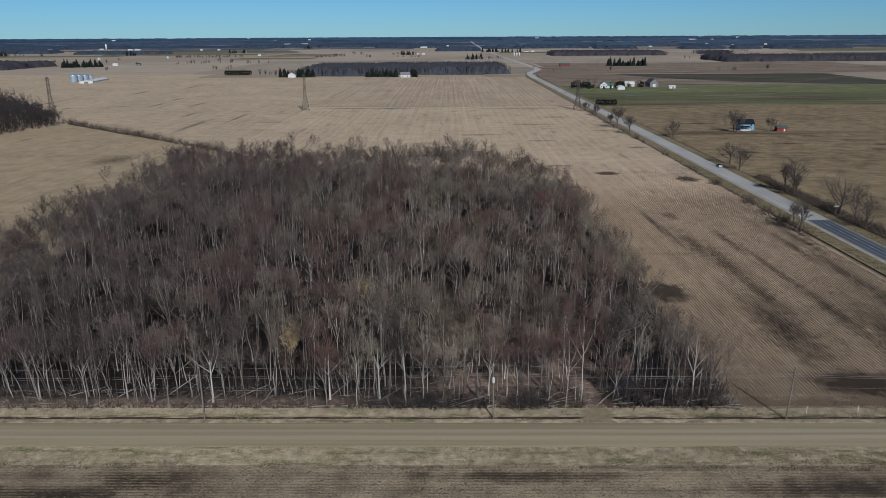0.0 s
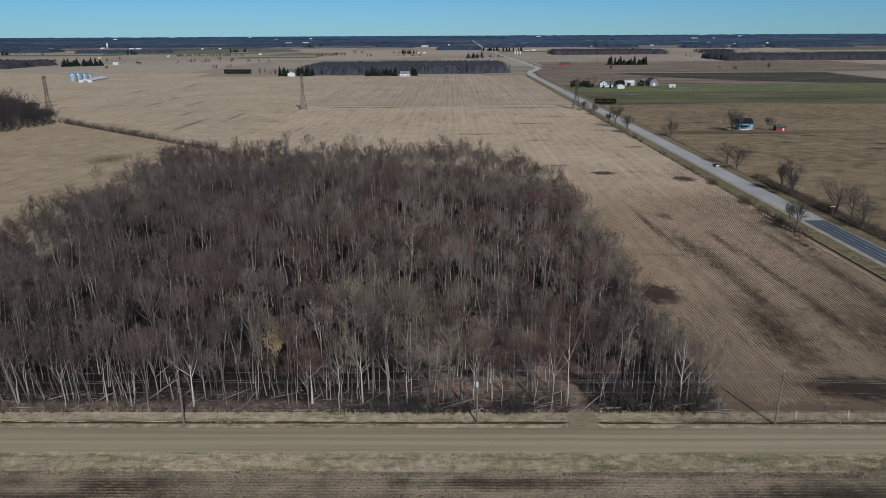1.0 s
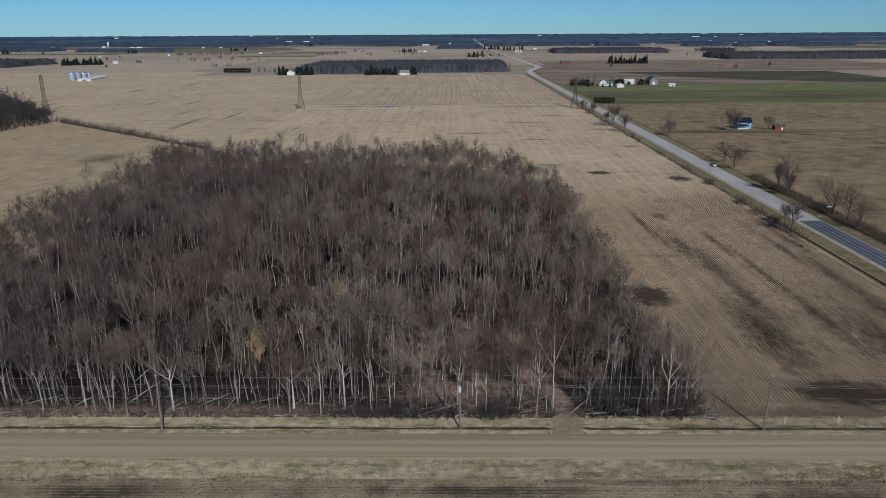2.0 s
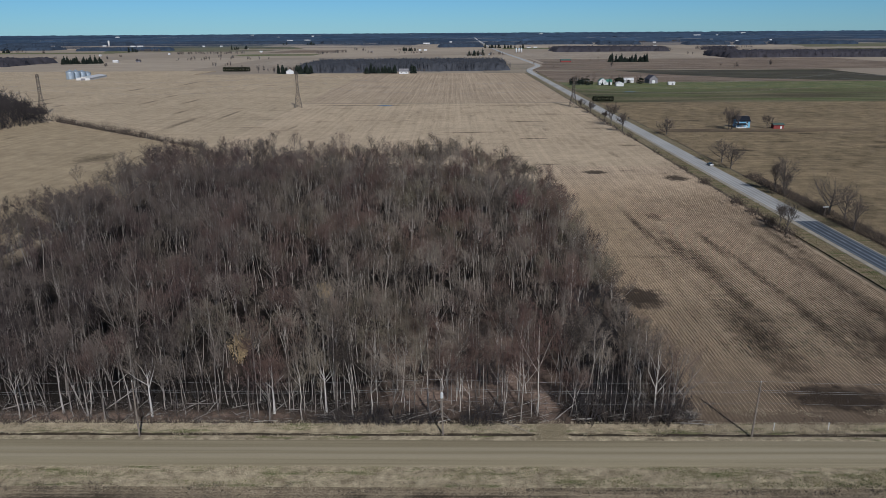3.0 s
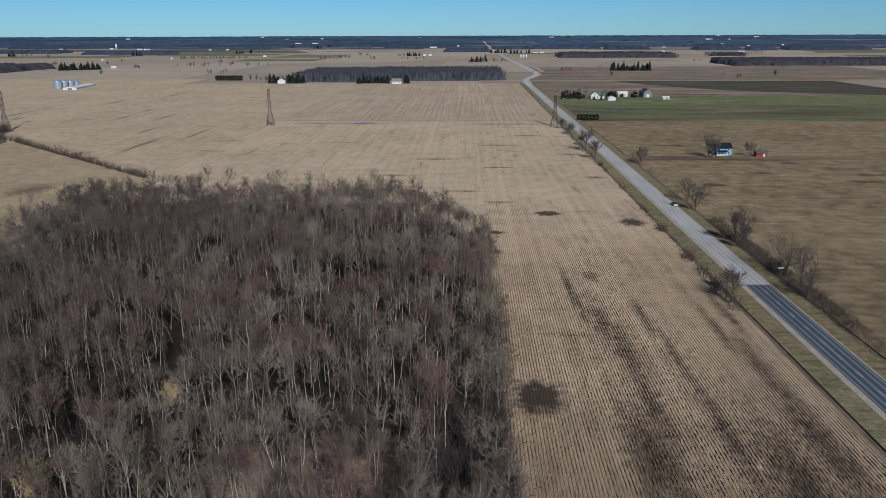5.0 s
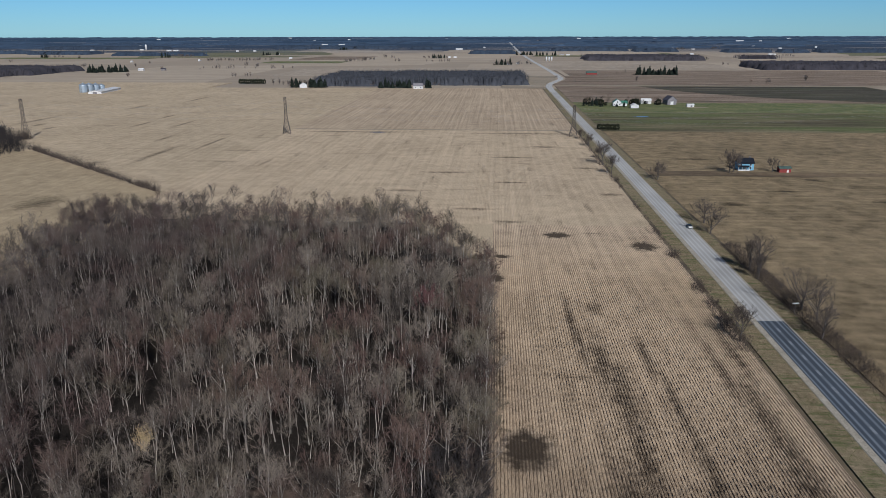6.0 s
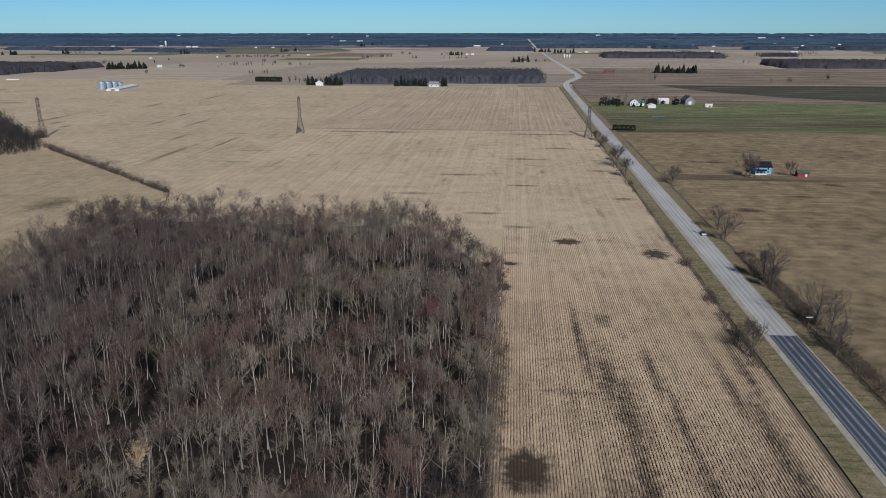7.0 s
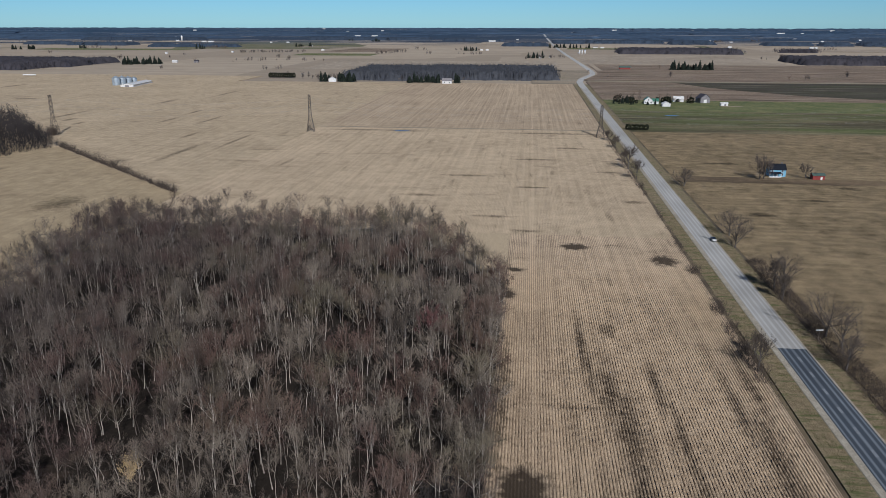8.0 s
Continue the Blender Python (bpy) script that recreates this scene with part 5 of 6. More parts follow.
blades("weeds", "brown withered weeds along the far ditch", "weeds", 146.0, 154, 205, 345, 10000, 0.7, 0.09, 0.0, M_BRUSH, 6)
blades("weeds", "brown withered weeds between field and ditch", "weeds", 122.3, 125.4, 225, 420, 5000, 0.5, 0.08, -0.1, M_BRUSH, 7, drift=0.06)
blades("grass", "dry tufted grass on the field lane", "grass", 24.2, 29.3, 114.8, 120.5, 700, 0.3, 0.09, 0.0, M_TUFT, 10)
blades("weeds", "dark withered weeds where verge and tilled field meet", "weeds", -92, 96, 99.4, 102.2, 9000, 0.26, 0.13, 0.0, M_BRUSH, 21, drift=0.16)
blades("grass", "fresh green grass on the verge of the gravel road", "grass", 12, 96, 101.2, 106.4, 9000, 0.24, 0.13, 0.0, M_FRESH, 22, drift=0.1)
blades("grass", "thin dry grass straying into the tilled field", "grass", -92, 96, 99.2, 101.2, 3500, 0.3, 0.09, 0.0, M_TUFT, 13)
M_CLOD = plain("crumbled_brown_soil", (0.20, 0.155, 0.10), (0.11, 0.085, 0.056), 0.5, 0.95)
g = np.random.default_rng(77)
n = 9000
c = np.stack([-92 + 188 * g.random(n), 84 + 17 * g.random(n) ** 0.6, np.zeros(n)], 1)
r = 0.06 + 0.12 * g.random(n) ** 3
o = g.normal(0, 1, (n, 4, 3)) * r[:, None, None]
o[:, 3, 2] = r * 1.4
v = (c[:, None, :] + o * (1, 1, 0.6)).reshape(-1, 3)
k = np.arange(n)[:, None] * 4
f = np.concatenate([k + (0, 1, 3), k + (1, 2, 3), k + (2, 0, 3)])
tagged(new("clods", triangles("clods", v, f, M_CLOD)), "dark clods of earth on the tilled field", "soil", kind="stuff")

# rows of cut stalks in the maize field nearest the wood
g = np.random.default_rng(78)
vs, fs, o = [], [], 0
for i in range(int((123 - 52) / ROW)):
    x, y, first = 52.3 + ROW * i, 124.0, True
    while y < 352:
        pool = any((x - p) ** 2 / (a * a) + (y - q) ** 2 / (b * b) < 1.2 for p, q, a, b in POOLS)
        wet = any((x - p) ** 2 / (a * a) + (y - q) ** 2 / (b * b) < 1.0 for p, q, a, b in WET)
        k = min(1.0, max(0.2, (352 - y) / 60), max(0.35, (y - 126) / 25))
        h = -0.03 if pool or g.random() < (0.2 if wet else 0.06) else (0.22 + 0.08 * g.random()) * k
        w, dx = 0.06 + 0.05 * g.random(), g.normal(0, 0.025)
        vs += [(x + dx - w, y, -0.03), (x + dx + g.normal(0, 0.02), y + g.normal(0, 0.1), h), (x + dx + w, y, -0.03)]
        if not first:
            fs += [(o - 3, o - 2, o + 1), (o - 3, o + 1, o), (o - 2, o - 1, o + 2), (o - 2, o + 2, o + 1)]
        o, first = o + 3, False
        y += 0.6 + 0.8 * g.random()
def straw_material():
    """Cut stalks: pale straw, weathered dark where the ground lies wet."""
    n = Nodes("cut_maize_straw", 0.95, 0.0, 0.12)
    c = n.mix(n.ramp(n.noise(0.4, 6.0, rough=0.7), 0.36, 0.64), (0.60, 0.46, 0.308), (0.38, 0.284, 0.187))
    c = n.mix(n.ramp(n.noise(6.0, 3.0), 0.35, 0.65, 0.0, 0.5), c, (0.24, 0.175, 0.11))
    return n.done(n.mix(n.math("MULTIPLY", n.stains(WET, 0.9, 0.1, 1.4), 0.8), c, (0.10, 0.074, 0.05)))


M_STRAW = straw_material()
tagged(new("maize_stubble", triangles("maize_stubble", np.array(vs), np.array(fs), M_STRAW)), "rows of pale cut maize stubble", "stubble", kind="stuff")

# ---- houses and farm buildings ----
M_DULLGREEN = plain("weathered_green_roofing", (0.085, 0.125, 0.105), (0.06, 0.09, 0.078), 0.5, 0.8)
def window(parent, x, y, z, w, h, facing):
    """A framed pane on a wall; facing is the wall's outward axis."""
    f, p = Shape(), Shape()
    if facing in ("-y", "+y"):
        d = -1 if facing == "-y" else 1
        f.box(x - w / 2 - 0.12, min(y, y + 0.08 * d), z - 0.12, x + w / 2 + 0.12, max(y, y + 0.08 * d), z + h + 0.12)
        p.box(x - w / 2, min(y + 0.08 * d, y + 0.1 * d), z, x + w / 2, max(y + 0.08 * d, y + 0.1 * d), z + h)
    else:
        d = -1 if facing == "-x" else 1
        f.box(min(x, x + 0.08 * d), y - w / 2 - 0.12, z - 0.12, max(x, x + 0.08 * d), y + w / 2 + 0.12, z + h + 0.12)
        p.box(min(x + 0.08 * d, x + 0.1 * d), y - w / 2, z, max(x + 0.08 * d, x + 0.1 * d), y + w / 2, z + h)
    win = part("window", f, M_WHITE, parent)
    part("pane", p, M_GLASS, win)


def building(name, label, x, y, w, d, eave, ridge, wall, roof, axis="x", turn=0.0, category="building", doors=(), windows=(), z=0.0, over=0.4):
    """A gabled building, its middle at x, y. doors: (x, width, height) on the south wall; windows: (x, z, width, height)."""
    b = thing(name, label, category, pose(x, y, z, 0, 0, turn))
    x0, x1, y0, y1 = -w / 2, w / 2, -d / 2, d / 2
    part("wall", Shape().walls(x0, y0, x1, y1, -0.3, eave, ridge, axis), wall, b)
    part("roof", Shape().gable(x0, y0, x1, y1, eave + 0.02, ridge + 0.05, over, 0.2, axis), roof, b)
    for dx, dw, dh in doors:
        part("door", Shape().box(dx - dw / 2, y0 - 0.08, 0, dx + dw / 2, y0 - 0.003, dh), M_WHITE if wall is not M_WHITE else M_GREYBARN, b)
    for wx, wz, ww, wh in windows:
        window(b, wx, y0 - 0.003, wz, ww, wh, "-y")
    return b


s = Shape()
xs = line(148.5, 300, 3)
s.add([p for x in xs for j, y in ((0, 497), (1, 505), (2, 514.5)) for p in ((x, y + (j - 1) * (2.5 * noise.noise((x * 0.06, j, 4)) + 1.2 * noise.noise((x * 0.3, j, 9))) - max(x - 240, 0) * 0.08 * (j - 1), 0.05),)],
      [(i * 3 + k, i * 3 + k + 3, i * 3 + k + 4, i * 3 + k + 1) for i in range(len(xs) - 1) for k in (0, 1)])
tagged(new("yard", s.mesh("yard", M_YARD)), "dark brown earth and dead weeds round the lone house", "yard", kind="structure")
# the blue house with its porch
hb = building("farmhouse", "sky-blue two-storey farmhouse with a dark roof and porch", 213.3, 523, 9.6, 8, 4.6, 7.4, M_BLUE, M_SLATE, "x", category="house",
              doors=((-0.6, 1.0, 2.1),), windows=((2.6, 0.9, 1.1, 1.4), (2.6, 3.0, 1.0, 1.2), (-3.4, 3.1, 1.0, 1.1)))
window(hb, 4.803, -1.6, 3.0, 1.0, 1.3, "+x")
window(hb, 4.803, 1.6, 1.0, 1.0, 1.3, "+x")
part("porch_roof", Shape().add([(-5.6, -6.6, 2.4), (1.6, -6.6, 2.4), (1.6, -4.01, 3.0), (-5.6, -4.01, 3.0), (-5.6, -6.6, 2.55), (1.6, -6.6, 2.55), (1.6, -4.01, 3.15), (-5.6, -4.01, 3.15)],
                               [(3, 2, 1, 0), (4, 5, 6, 7), (0, 1, 5, 4), (1, 2, 6, 5), (2, 3, 7, 6), (3, 0, 4, 7)]), M_SLATE, hb)
for px in (-5.4, -3.1, -0.9, 1.4):
    part("porch_post", Shape().box(px - 0.1, -6.5, 0, px + 0.1, -6.3, 2.4), M_WHITE, hb)
part("porch_rail", Shape().box(-5.4, -6.44, 0.75, 1.4, -6.36, 0.9).box(-5.4, -6.44, 0.0, 1.4, -6.36, 0.55), M_WHITE, hb)
part("chimney", Shape().box(2.8, 0.2, 6.4, 3.5, 0.9, 8.3), M_GREYBARN, hb)
building("shed", "small red shed with a grey-green roof and white door", 235.4, 514.5, 7.0, 4.6, 2.7, 3.7, M_REDWALL, M_DULLGREEN, category="shed", doors=((1.6, 1.1, 1.9),))

# the farmstead beyond the wheat
building("farmhouse", "white farmhouse with a green metal roof", 197.5, 944, 9.5, 8, 4.6, 8, M_WHITE, M_GREENROOF, "y", category="house", windows=((-3, 1.2, 1.2, 1.4), (3, 1.2, 1.2, 1.4), (0, 4, 1.2, 1.4)))
building("farmhouse_wing", "low white wing with a green metal roof", 205.5, 943, 7.5, 6.5, 3.4, 6, M_WHITE, M_GREENROOF, "x", category="house")
building("garage", "white garage with a pale gable", 213.8, 918, 9, 8, 3.2, 5.2, M_WHITE, M_WHITE, "y", category="garage")
building("shed", "white shed with a pale blue-white roof", 237.5, 972, 12, 8, 3.6, 6.2, M_WHITE, M_WHITE, "x", category="shed", doors=((0, 4, 3),))
building("barn", "grey timber barn with a dark pitched roof", 264.5, 963, 12.5, 11, 5.8, 10.5, M_GREYBARN, M_BARNROOF, "y", 20, category="barn", doors=((0, 4, 4),))
building("shed", "small white shed beside a gravel yard", 282, 933, 8, 5, 2.6, 3.6, M_WHITE, M_WHITE, "x", category="shed", doors=((1, 2, 2),))
sheet("gravel_yard", [277, 285, 294, 301], [922, 925, 929], M_TRACK, "pale gravel yard before a shed", "yard", 0.03, 0)

# grain bins and the long white shed
for x, y, r, h in ((-570, 1110, 5.9, 11.0), (-567.5, 1122.5, 5.7, 10.6), (-564.5, 1135, 5.3, 9.6), (-562, 1147, 4.6, 8.0)):
    b = thing("grain_bin", "round galvanised steel grain bin with a conical roof", "grain bin", pose(x, y, 0), "grain bins")
    part("bin_wall", Shape().lathe([(r + 0.06 * (i % 2), -0.2 + (h + 0.2) * i / 14) for i in range(15)], 28), M_GALV, b, smooth=True)
    part("bin_roof", Shape().lathe([(r + 0.25, h + 0.02), (r * 0.5, h + r * 0.27), (0.5, h + r * 0.5), (0.3, h + r * 0.58)], 28), M_GALV, b)
    part("ladder", Shape().box(-0.25, -r - 0.2, 0, -0.18, -r - 0.1, h).box(0.18, -r - 0.2, 0, 0.25, -r - 0.1, h), M_STEEL, b)
building("shed", "long low white metal shed by the grain bins", -543, 1121, 19, 78, 3.0, 4.8, M_WHITE, M_WHITE, "y", 8, category="shed", doors=((0, 6, 2.8),))

# white-wrapped bales in a row beside a field track
b = thing("bale_row", "row of white plastic-wrapped hay bales in a straw field", "bales", pose(-852, 1287, 0, 0, 0, 4))
for i in range(9):
    part("bale", Shape().tube([(2.6 * i, 0, 1.1), (2.6 * i + 0.2, 0, 1.25), (2.6 * i + 2.2, 0, 1.25), (2.6 * i + 2.4, 0, 1.1)], [0.9, 1.25, 1.25, 0.9], 12), M_WHITE, b)
# far houses
building("farmhouse", "white farmhouse with a dark roof beside conifers", -72.5, 1207, 15, 9, 4.2, 8, M_WHITE, M_GREYBARN, "x", category="house", windows=((-4, 1.2, 1.4, 1.4), (4, 1.2, 1.4, 1.4)))
building("farmhouse", "white house between dark conifers", -262, 1221, 12, 9, 4, 7.5, M_WHITE, M_WHITE, "y", 15, category="house")
building("barn", "red barn with a green roof", 250, 1610, 22, 10, 3.6, 6.6, M_REDWALL, M_DULLGREEN, "x", category="barn")
building("shed", "small white shed in an open field", -786, 1736, 12, 8, 3, 5.5, M_WHITE, M_WHITE, "x", category="shed")
building("shed", "small dark shed in an open field", -735, 1742, 10, 8, 4, 6, M_GREYBARN, M_BARNROOF, "x", category="shed")

# ---- dark conifers and cedars ----
def bush(seed, height, half, n=240):
    """A dense clipped evergreen: short sprays packed into a rounded block."""
    g = np.random.default_rng(seed)
    wood, t = Tris(), Tris()
    wood.stem([(0, 0, -0.2), (0, 0, height * 0.4), (0, 0, height * 0.7)], [0.14, 0.1], 5)
    p = g.normal(size=(n, 3))
    p /= np.linalg.norm(p, axis=1, keepdims=True)
    p = np.sign(p) * np.abs(p) ** 0.7
    base = p * (half * 0.82, half * 0.82, height * 0.42) + (0, 0, height * 0.52)
    way = p + g.normal(0, 0.9, (n, 3))
    way /= np.linalg.norm(way, axis=1, keepdims=True)
    t.twigs(base - way * half * 0.2, way, half * (0.4 + 0.4 * g.random(n)), half * 0.36, g)
    return wood.arrays(), t.arrays()


CONES = [conifer(600 + k, (13, 17, 10)[k], (4.8, 4.6, 4.8)[k], 11, 14) for k in range(3)]
cone_meshes = [(triangles("trunk", *a[0], M_BARK), triangles("crown", *a[1], M_CONIFER)) for a in CONES]
g = np.random.default_rng(12)


def conifers(places, label, lo=0.9, hi=1.2):
    for x, y in places:
        s = lo + (hi - lo) * g.random()
        m = Matrix.Translation((x, y, max(land_z(x, y), 0))) @ Matrix.Rotation(g.random() * 6, 4, "Z") @ Matrix.Diagonal((s, s, s, 1))
        place_tree(label, "conifers", cone_meshes[int(g.integers(3))], m, category="conifer")


conifers([(-252 + 3.4 * i + g.normal(0, 1), 1226 + g.normal(0, 4)) for i in range(8)], "dark evergreen conifer beside a house", 1.0, 1.35)
conifers([(-281, 1222), (-275, 1226), (-270, 1230)], "dark evergreen conifer beside a house", 1.0, 1.3)
conifers([(-138 + 5.2 * i + g.normal(0, 1.5), 1224 + g.normal(0, 5)) for i in range(11)] + [(-60, 1216), (-57, 1220), (-55, 1214), (-88, 1214)], "dark evergreen conifer at the edge of the far wood", 0.75, 1.15)
conifers([(342 + 2.2 * i + g.normal(0, 2), 1603 + g.normal(0, 6)) for i in range(36)], "dark evergreen conifer in a windbreak", 0.5, 1.25)
conifers([(-866 + 2.0 * i + g.normal(0, 3), 1640 + 1.0 * i + g.normal(0, 9)) for i in range(38)], "dark evergreen conifer in a windbreak", 0.5, 1.2)
conifers([(154 + 42 * g.random(), 925 + 40 * g.random()) for i in range(12)] + [(218, 935), (224, 948), (203, 926)], "dark evergreen by the farmyard", 0.25, 0.6)
CEDAR = bush(650, 5.0, 2.3)
cedar_meshes = (triangles("trunk", *CEDAR[0], M_BARK), triangles("crown", *CEDAR[1], M_CEDAR))
g = np.random.default_rng(31)
for i in range(16):
    k = 0.7 + 0.9 * g.random()
    place_tree("dark rounded evergreen shrub round the farmstead", "farm shrubs", cedar_meshes, pose(158 + 92 * g.random(), 934 + 34 * g.random(), 0, 0, 0, 60 * i) @ Matrix.Diagonal((k, k, k * 1.1, 1)), category="evergreen shrub")
for i in range(5):
    place_tree("clipped round evergreen bush in a row", "bush row", cedar_meshes, pose(146.2 + 4.0 * i, 719 - 0.3 * i, 0, 0, 0, 70 * i), category="bush")
for i in range(14):
    place_tree("bronze-green cedar in a planted row", "cedar row", cedar_meshes, pose(-396 + 3.3 * i, 1303 + (i % 3), 0, 0, 0, 50 * i) @ Matrix.Diagonal((1.2, 1.2, 1.5, 1)), category="cedar")

# bare trees round the farmstead and along far field edges
mid_meshes = [(triangles("trunk", *a[0], M_BARK_DK), triangles("crown", *a[1], M_TWIG)) for a in MID]
g = np.random.default_rng(19)
for x, y, k in ((160, 940, 0.8), (166, 950, 0.9), (173, 942, 0.75), (180, 955, 0.9), (187, 950, 0.7), (190, 962, 0.9), (222, 955, 0.9), (229, 948, 0.6), (248, 968, 0.7), (253, 975, 0.6), (171, 965, 0.8), (214, 962, 0.8), (162, 1428, 0.7), (188, 1335, 0.6),
                (-372, 1330, 0.6), (-410, 1345, 0.5), (-292, 1235, 0.7), (-300, 1240, 0.6), (-285, 1240, 0.8), (-48, 1212, 0.8), (-40, 1216, 0.6), (470, 1290, 0.8), (300, 1600, 0.6), (320, 1612, 0.7), (-735, 1736, 0.7), (-640, 1730, 0.5), (-148, 1230, 0.7), (-152, 1222, 0.5)):
    m = Matrix.Translation((x, y, 0)) @ Matrix.Rotation(g.random() * 6, 4, "Z") @ Matrix.Diagonal((k, k, k, 1))
    place_tree("leafless farmyard tree with a spreading crown", "farmyard trees", mid_meshes[int(g.integers(4))], m, category="farmyard tree")

# ---- woods beyond the fields ----
FAR = [bare_tree(700 + k, 16, 0.7, 0.6, 3, 1, 44, 0.2, 0.04, 0.26, 3.2, 3) for k in range(4)]
FAR = [(np.concatenate([a[0][0], a[1][0]]), np.concatenate([a[0][1], a[1][1] + len(a[0][0])])) for a in FAR]


def puff(seed, n=34, r=3.4, h=15, wide=1.1):
    """A far crown: a loose clump of slivers over a stem."""
    g = np.random.default_rng(seed)
    t = Tris()
    t.stem([(0, 0, -0.5), (0.2, 0, h * 0.5), (0, 0.2, h)], [0.3, 0.2], 3)
    a, z = g.random(n) * 6.28, g.random(n)
    base = np.stack([np.cos(a) * r * 0.4 * g.random(n), np.sin(a) * r * 0.4 * g.random(n), h * (0.2 + 0.55 * z)], 1)
    way = np.stack([np.cos(a), np.sin(a), 1.2 + 0 * a], 1)
    t.twigs(base, way / 1.6, r * (0.8 + 0.9 * g.random(n)), wide, g)
    return t.arrays()


def thicket(x0, x1, y0, y1, gap, seed, wide, h, n=3):
    """A block of far trees, each a few broad slivers, in a loose grid."""
    g, n, wide = np.random.default_rng(seed), n * 3, wide * 0.36
    nx, ny = max(int((x1 - x0) / gap), 2), max(int((y1 - y0) / gap), 2)
    X, Y = np.meshgrid(np.linspace(x0, x1, nx), np.linspace(y0, y1, ny))
    X, Y = (X + g.normal(0, gap * 0.4, X.shape)).ravel(), (Y + g.normal(0, gap * 0.4, Y.shape)).ravel()
    k = (np.abs((X - x0) / (x1 - x0) * 2 - 1) < 0.93 + 0.1 * g.random(X.size)) & (g.random(X.size) < 0.93)
    X, Y = np.repeat(X[k], n), np.repeat(Y[k], n)
    m = len(X)
    k = np.clip((Y - 2300) / 3600, 0, 1)
    Z = 40 * k * k * (3 - 2 * k)
    H = h * (0.82 + 0.28 * g.random(m))
    a = g.random(m) * 3.14
    w = wide * (0.6 + 0.7 * g.random(m))
    c, s = np.cos(a) * w, np.sin(a) * w
    lx, ly = g.normal(0, wide * 1.2, m), g.normal(0, wide * 1.2, m)
    X, Y = X + g.normal(0, gap * 0.3, m), Y + g.normal(0, gap * 0.3, m)
    v = np.stack([np.stack(p, 1) for p in ((X, Y, Z - 1), (X - c, Y - s, Z + H * 0.45), (X + c, Y + s, Z + H * 0.5), (X - c * 0.7 + lx, Y - s * 0.7 + ly, Z + H * 0.86), (X + c * 0.7 + lx, Y + s * 0.7 + ly, Z + H * 0.83), (X + lx, Y + ly, Z + H))], 1).reshape(-1, 3)
    q = np.arange(m)[:, None] * 6
    return v, np.concatenate([q + (0, 2, 1), q + (1, 2, 4), q + (1, 4, 3), q + (3, 4, 5)]), 0, 0, 0, 1, 0


def canopy(x0, x1, y0, y1, step, seed, h):
    """The closed crown surface of a far leafless wood: lumpy on top, ragged and steep at its edges."""
    g = np.random.default_rng(seed)
    X, Y = np.meshgrid(np.arange(x0 - 14, x1 + 14 + step, step), np.arange(y0 - 14, y1 + 14 + step, step))
    X, Y = X + g.normal(0, step * 0.22, X.shape), Y + g.normal(0, step * 0.22, Y.shape)
    wob = np.array([[noise.noise((x * 0.02, y * 0.02, seed)) * 9 + noise.noise((x * 0.11, y * 0.11, seed)) * 3 for x, y in zip(p, q)] for p, q in zip(X, Y)])
    inner = np.minimum(np.minimum(X - x0, x1 - X), np.minimum(Y - y0, y1 - Y)) + wob - step * 0.3
    k = np.clip((Y - 2300) / 3600, 0, 1)
    Z = 40 * k * k * (3 - 2 * k)
    top = h * (0.78 + 0.035 * wob * 0.4 + 0.30 * g.random(X.shape))
    Z = Z + np.where(inner > 0, top * np.clip(0.55 + inner / (step * 3), 0, 1), -2.0)
    ny, nx = X.shape
    i = (np.arange(ny - 1)[:, None] * nx + np.arange(nx - 1)).ravel()
    f = np.concatenate([np.stack([i, i + 1, i + nx + 1], 1), np.stack([i, i + nx + 1, i + nx], 1)])
    z = Z.ravel()
    f = f[(z[f] > np.interp(Y.ravel()[f[:, 0]], [2300, 5900], [0, 0])[:, None] - 1.9).any(1)]
    return np.stack([X.ravel(), Y.ravel(), z], 1), f, 0, 0, 0, 1, 0


def far_wood(label, blocks, material):
    ob = new("far_wood", triangles("far_wood", *joined(blocks), material))
    return tagged(ob, label, "wood", kind="stuff")


PUFFS = [puff(800 + k, 70, 3.8, 14, 0.42) for k in range(4)]


def wood(label, places, seed, material, kit, lo=0.85, hi=1.25):
    g = np.random.default_rng(seed)
    rows = [(*kit[int(g.integers(len(kit)))], x, y, max(land_z(x, y), 0) - 0.2, lo + (hi - lo) * g.random(), g.random() * 6.28) for x, y in places]
    return tagged(new("far_wood", triangles("far_wood", *joined(rows), material)), label, "wood", kind="stuff")


def slab(x0, x1, y0, y1, gap, seed, inside=lambda x, y: True):
    return scatter(int((x1 - x0) * (y1 - y0) / gap / gap * 6), gap, x0, x1, y0, y1, seed, inside)


far_wood("grey leafless wood behind the far farmhouse", [canopy(-256, -130, 1262, 1480, 4.5, 61, 13.5), canopy(-138, 103, 1290, 1500, 4.5, 62, 13.5), thicket(-256, -130, 1260, 1480, 5.5, 61, 0.7, 16, 2), thicket(-135, 103, 1288, 1500, 5.5, 62, 0.7, 16, 2)], M_FARWOOD)
STAND = [(np.concatenate([a[0][0], a[1][0]]), np.concatenate([a[0][1], a[1][1] + len(a[0][0])])) for a in MID]
def beside(x, y):
    """How deep a place lies in the wood that ends in a tip at the hedge."""
    return -306 - (y - 571) * 1.0 - x if y > 571 else -306 - (571 - y) * 0.25 - x


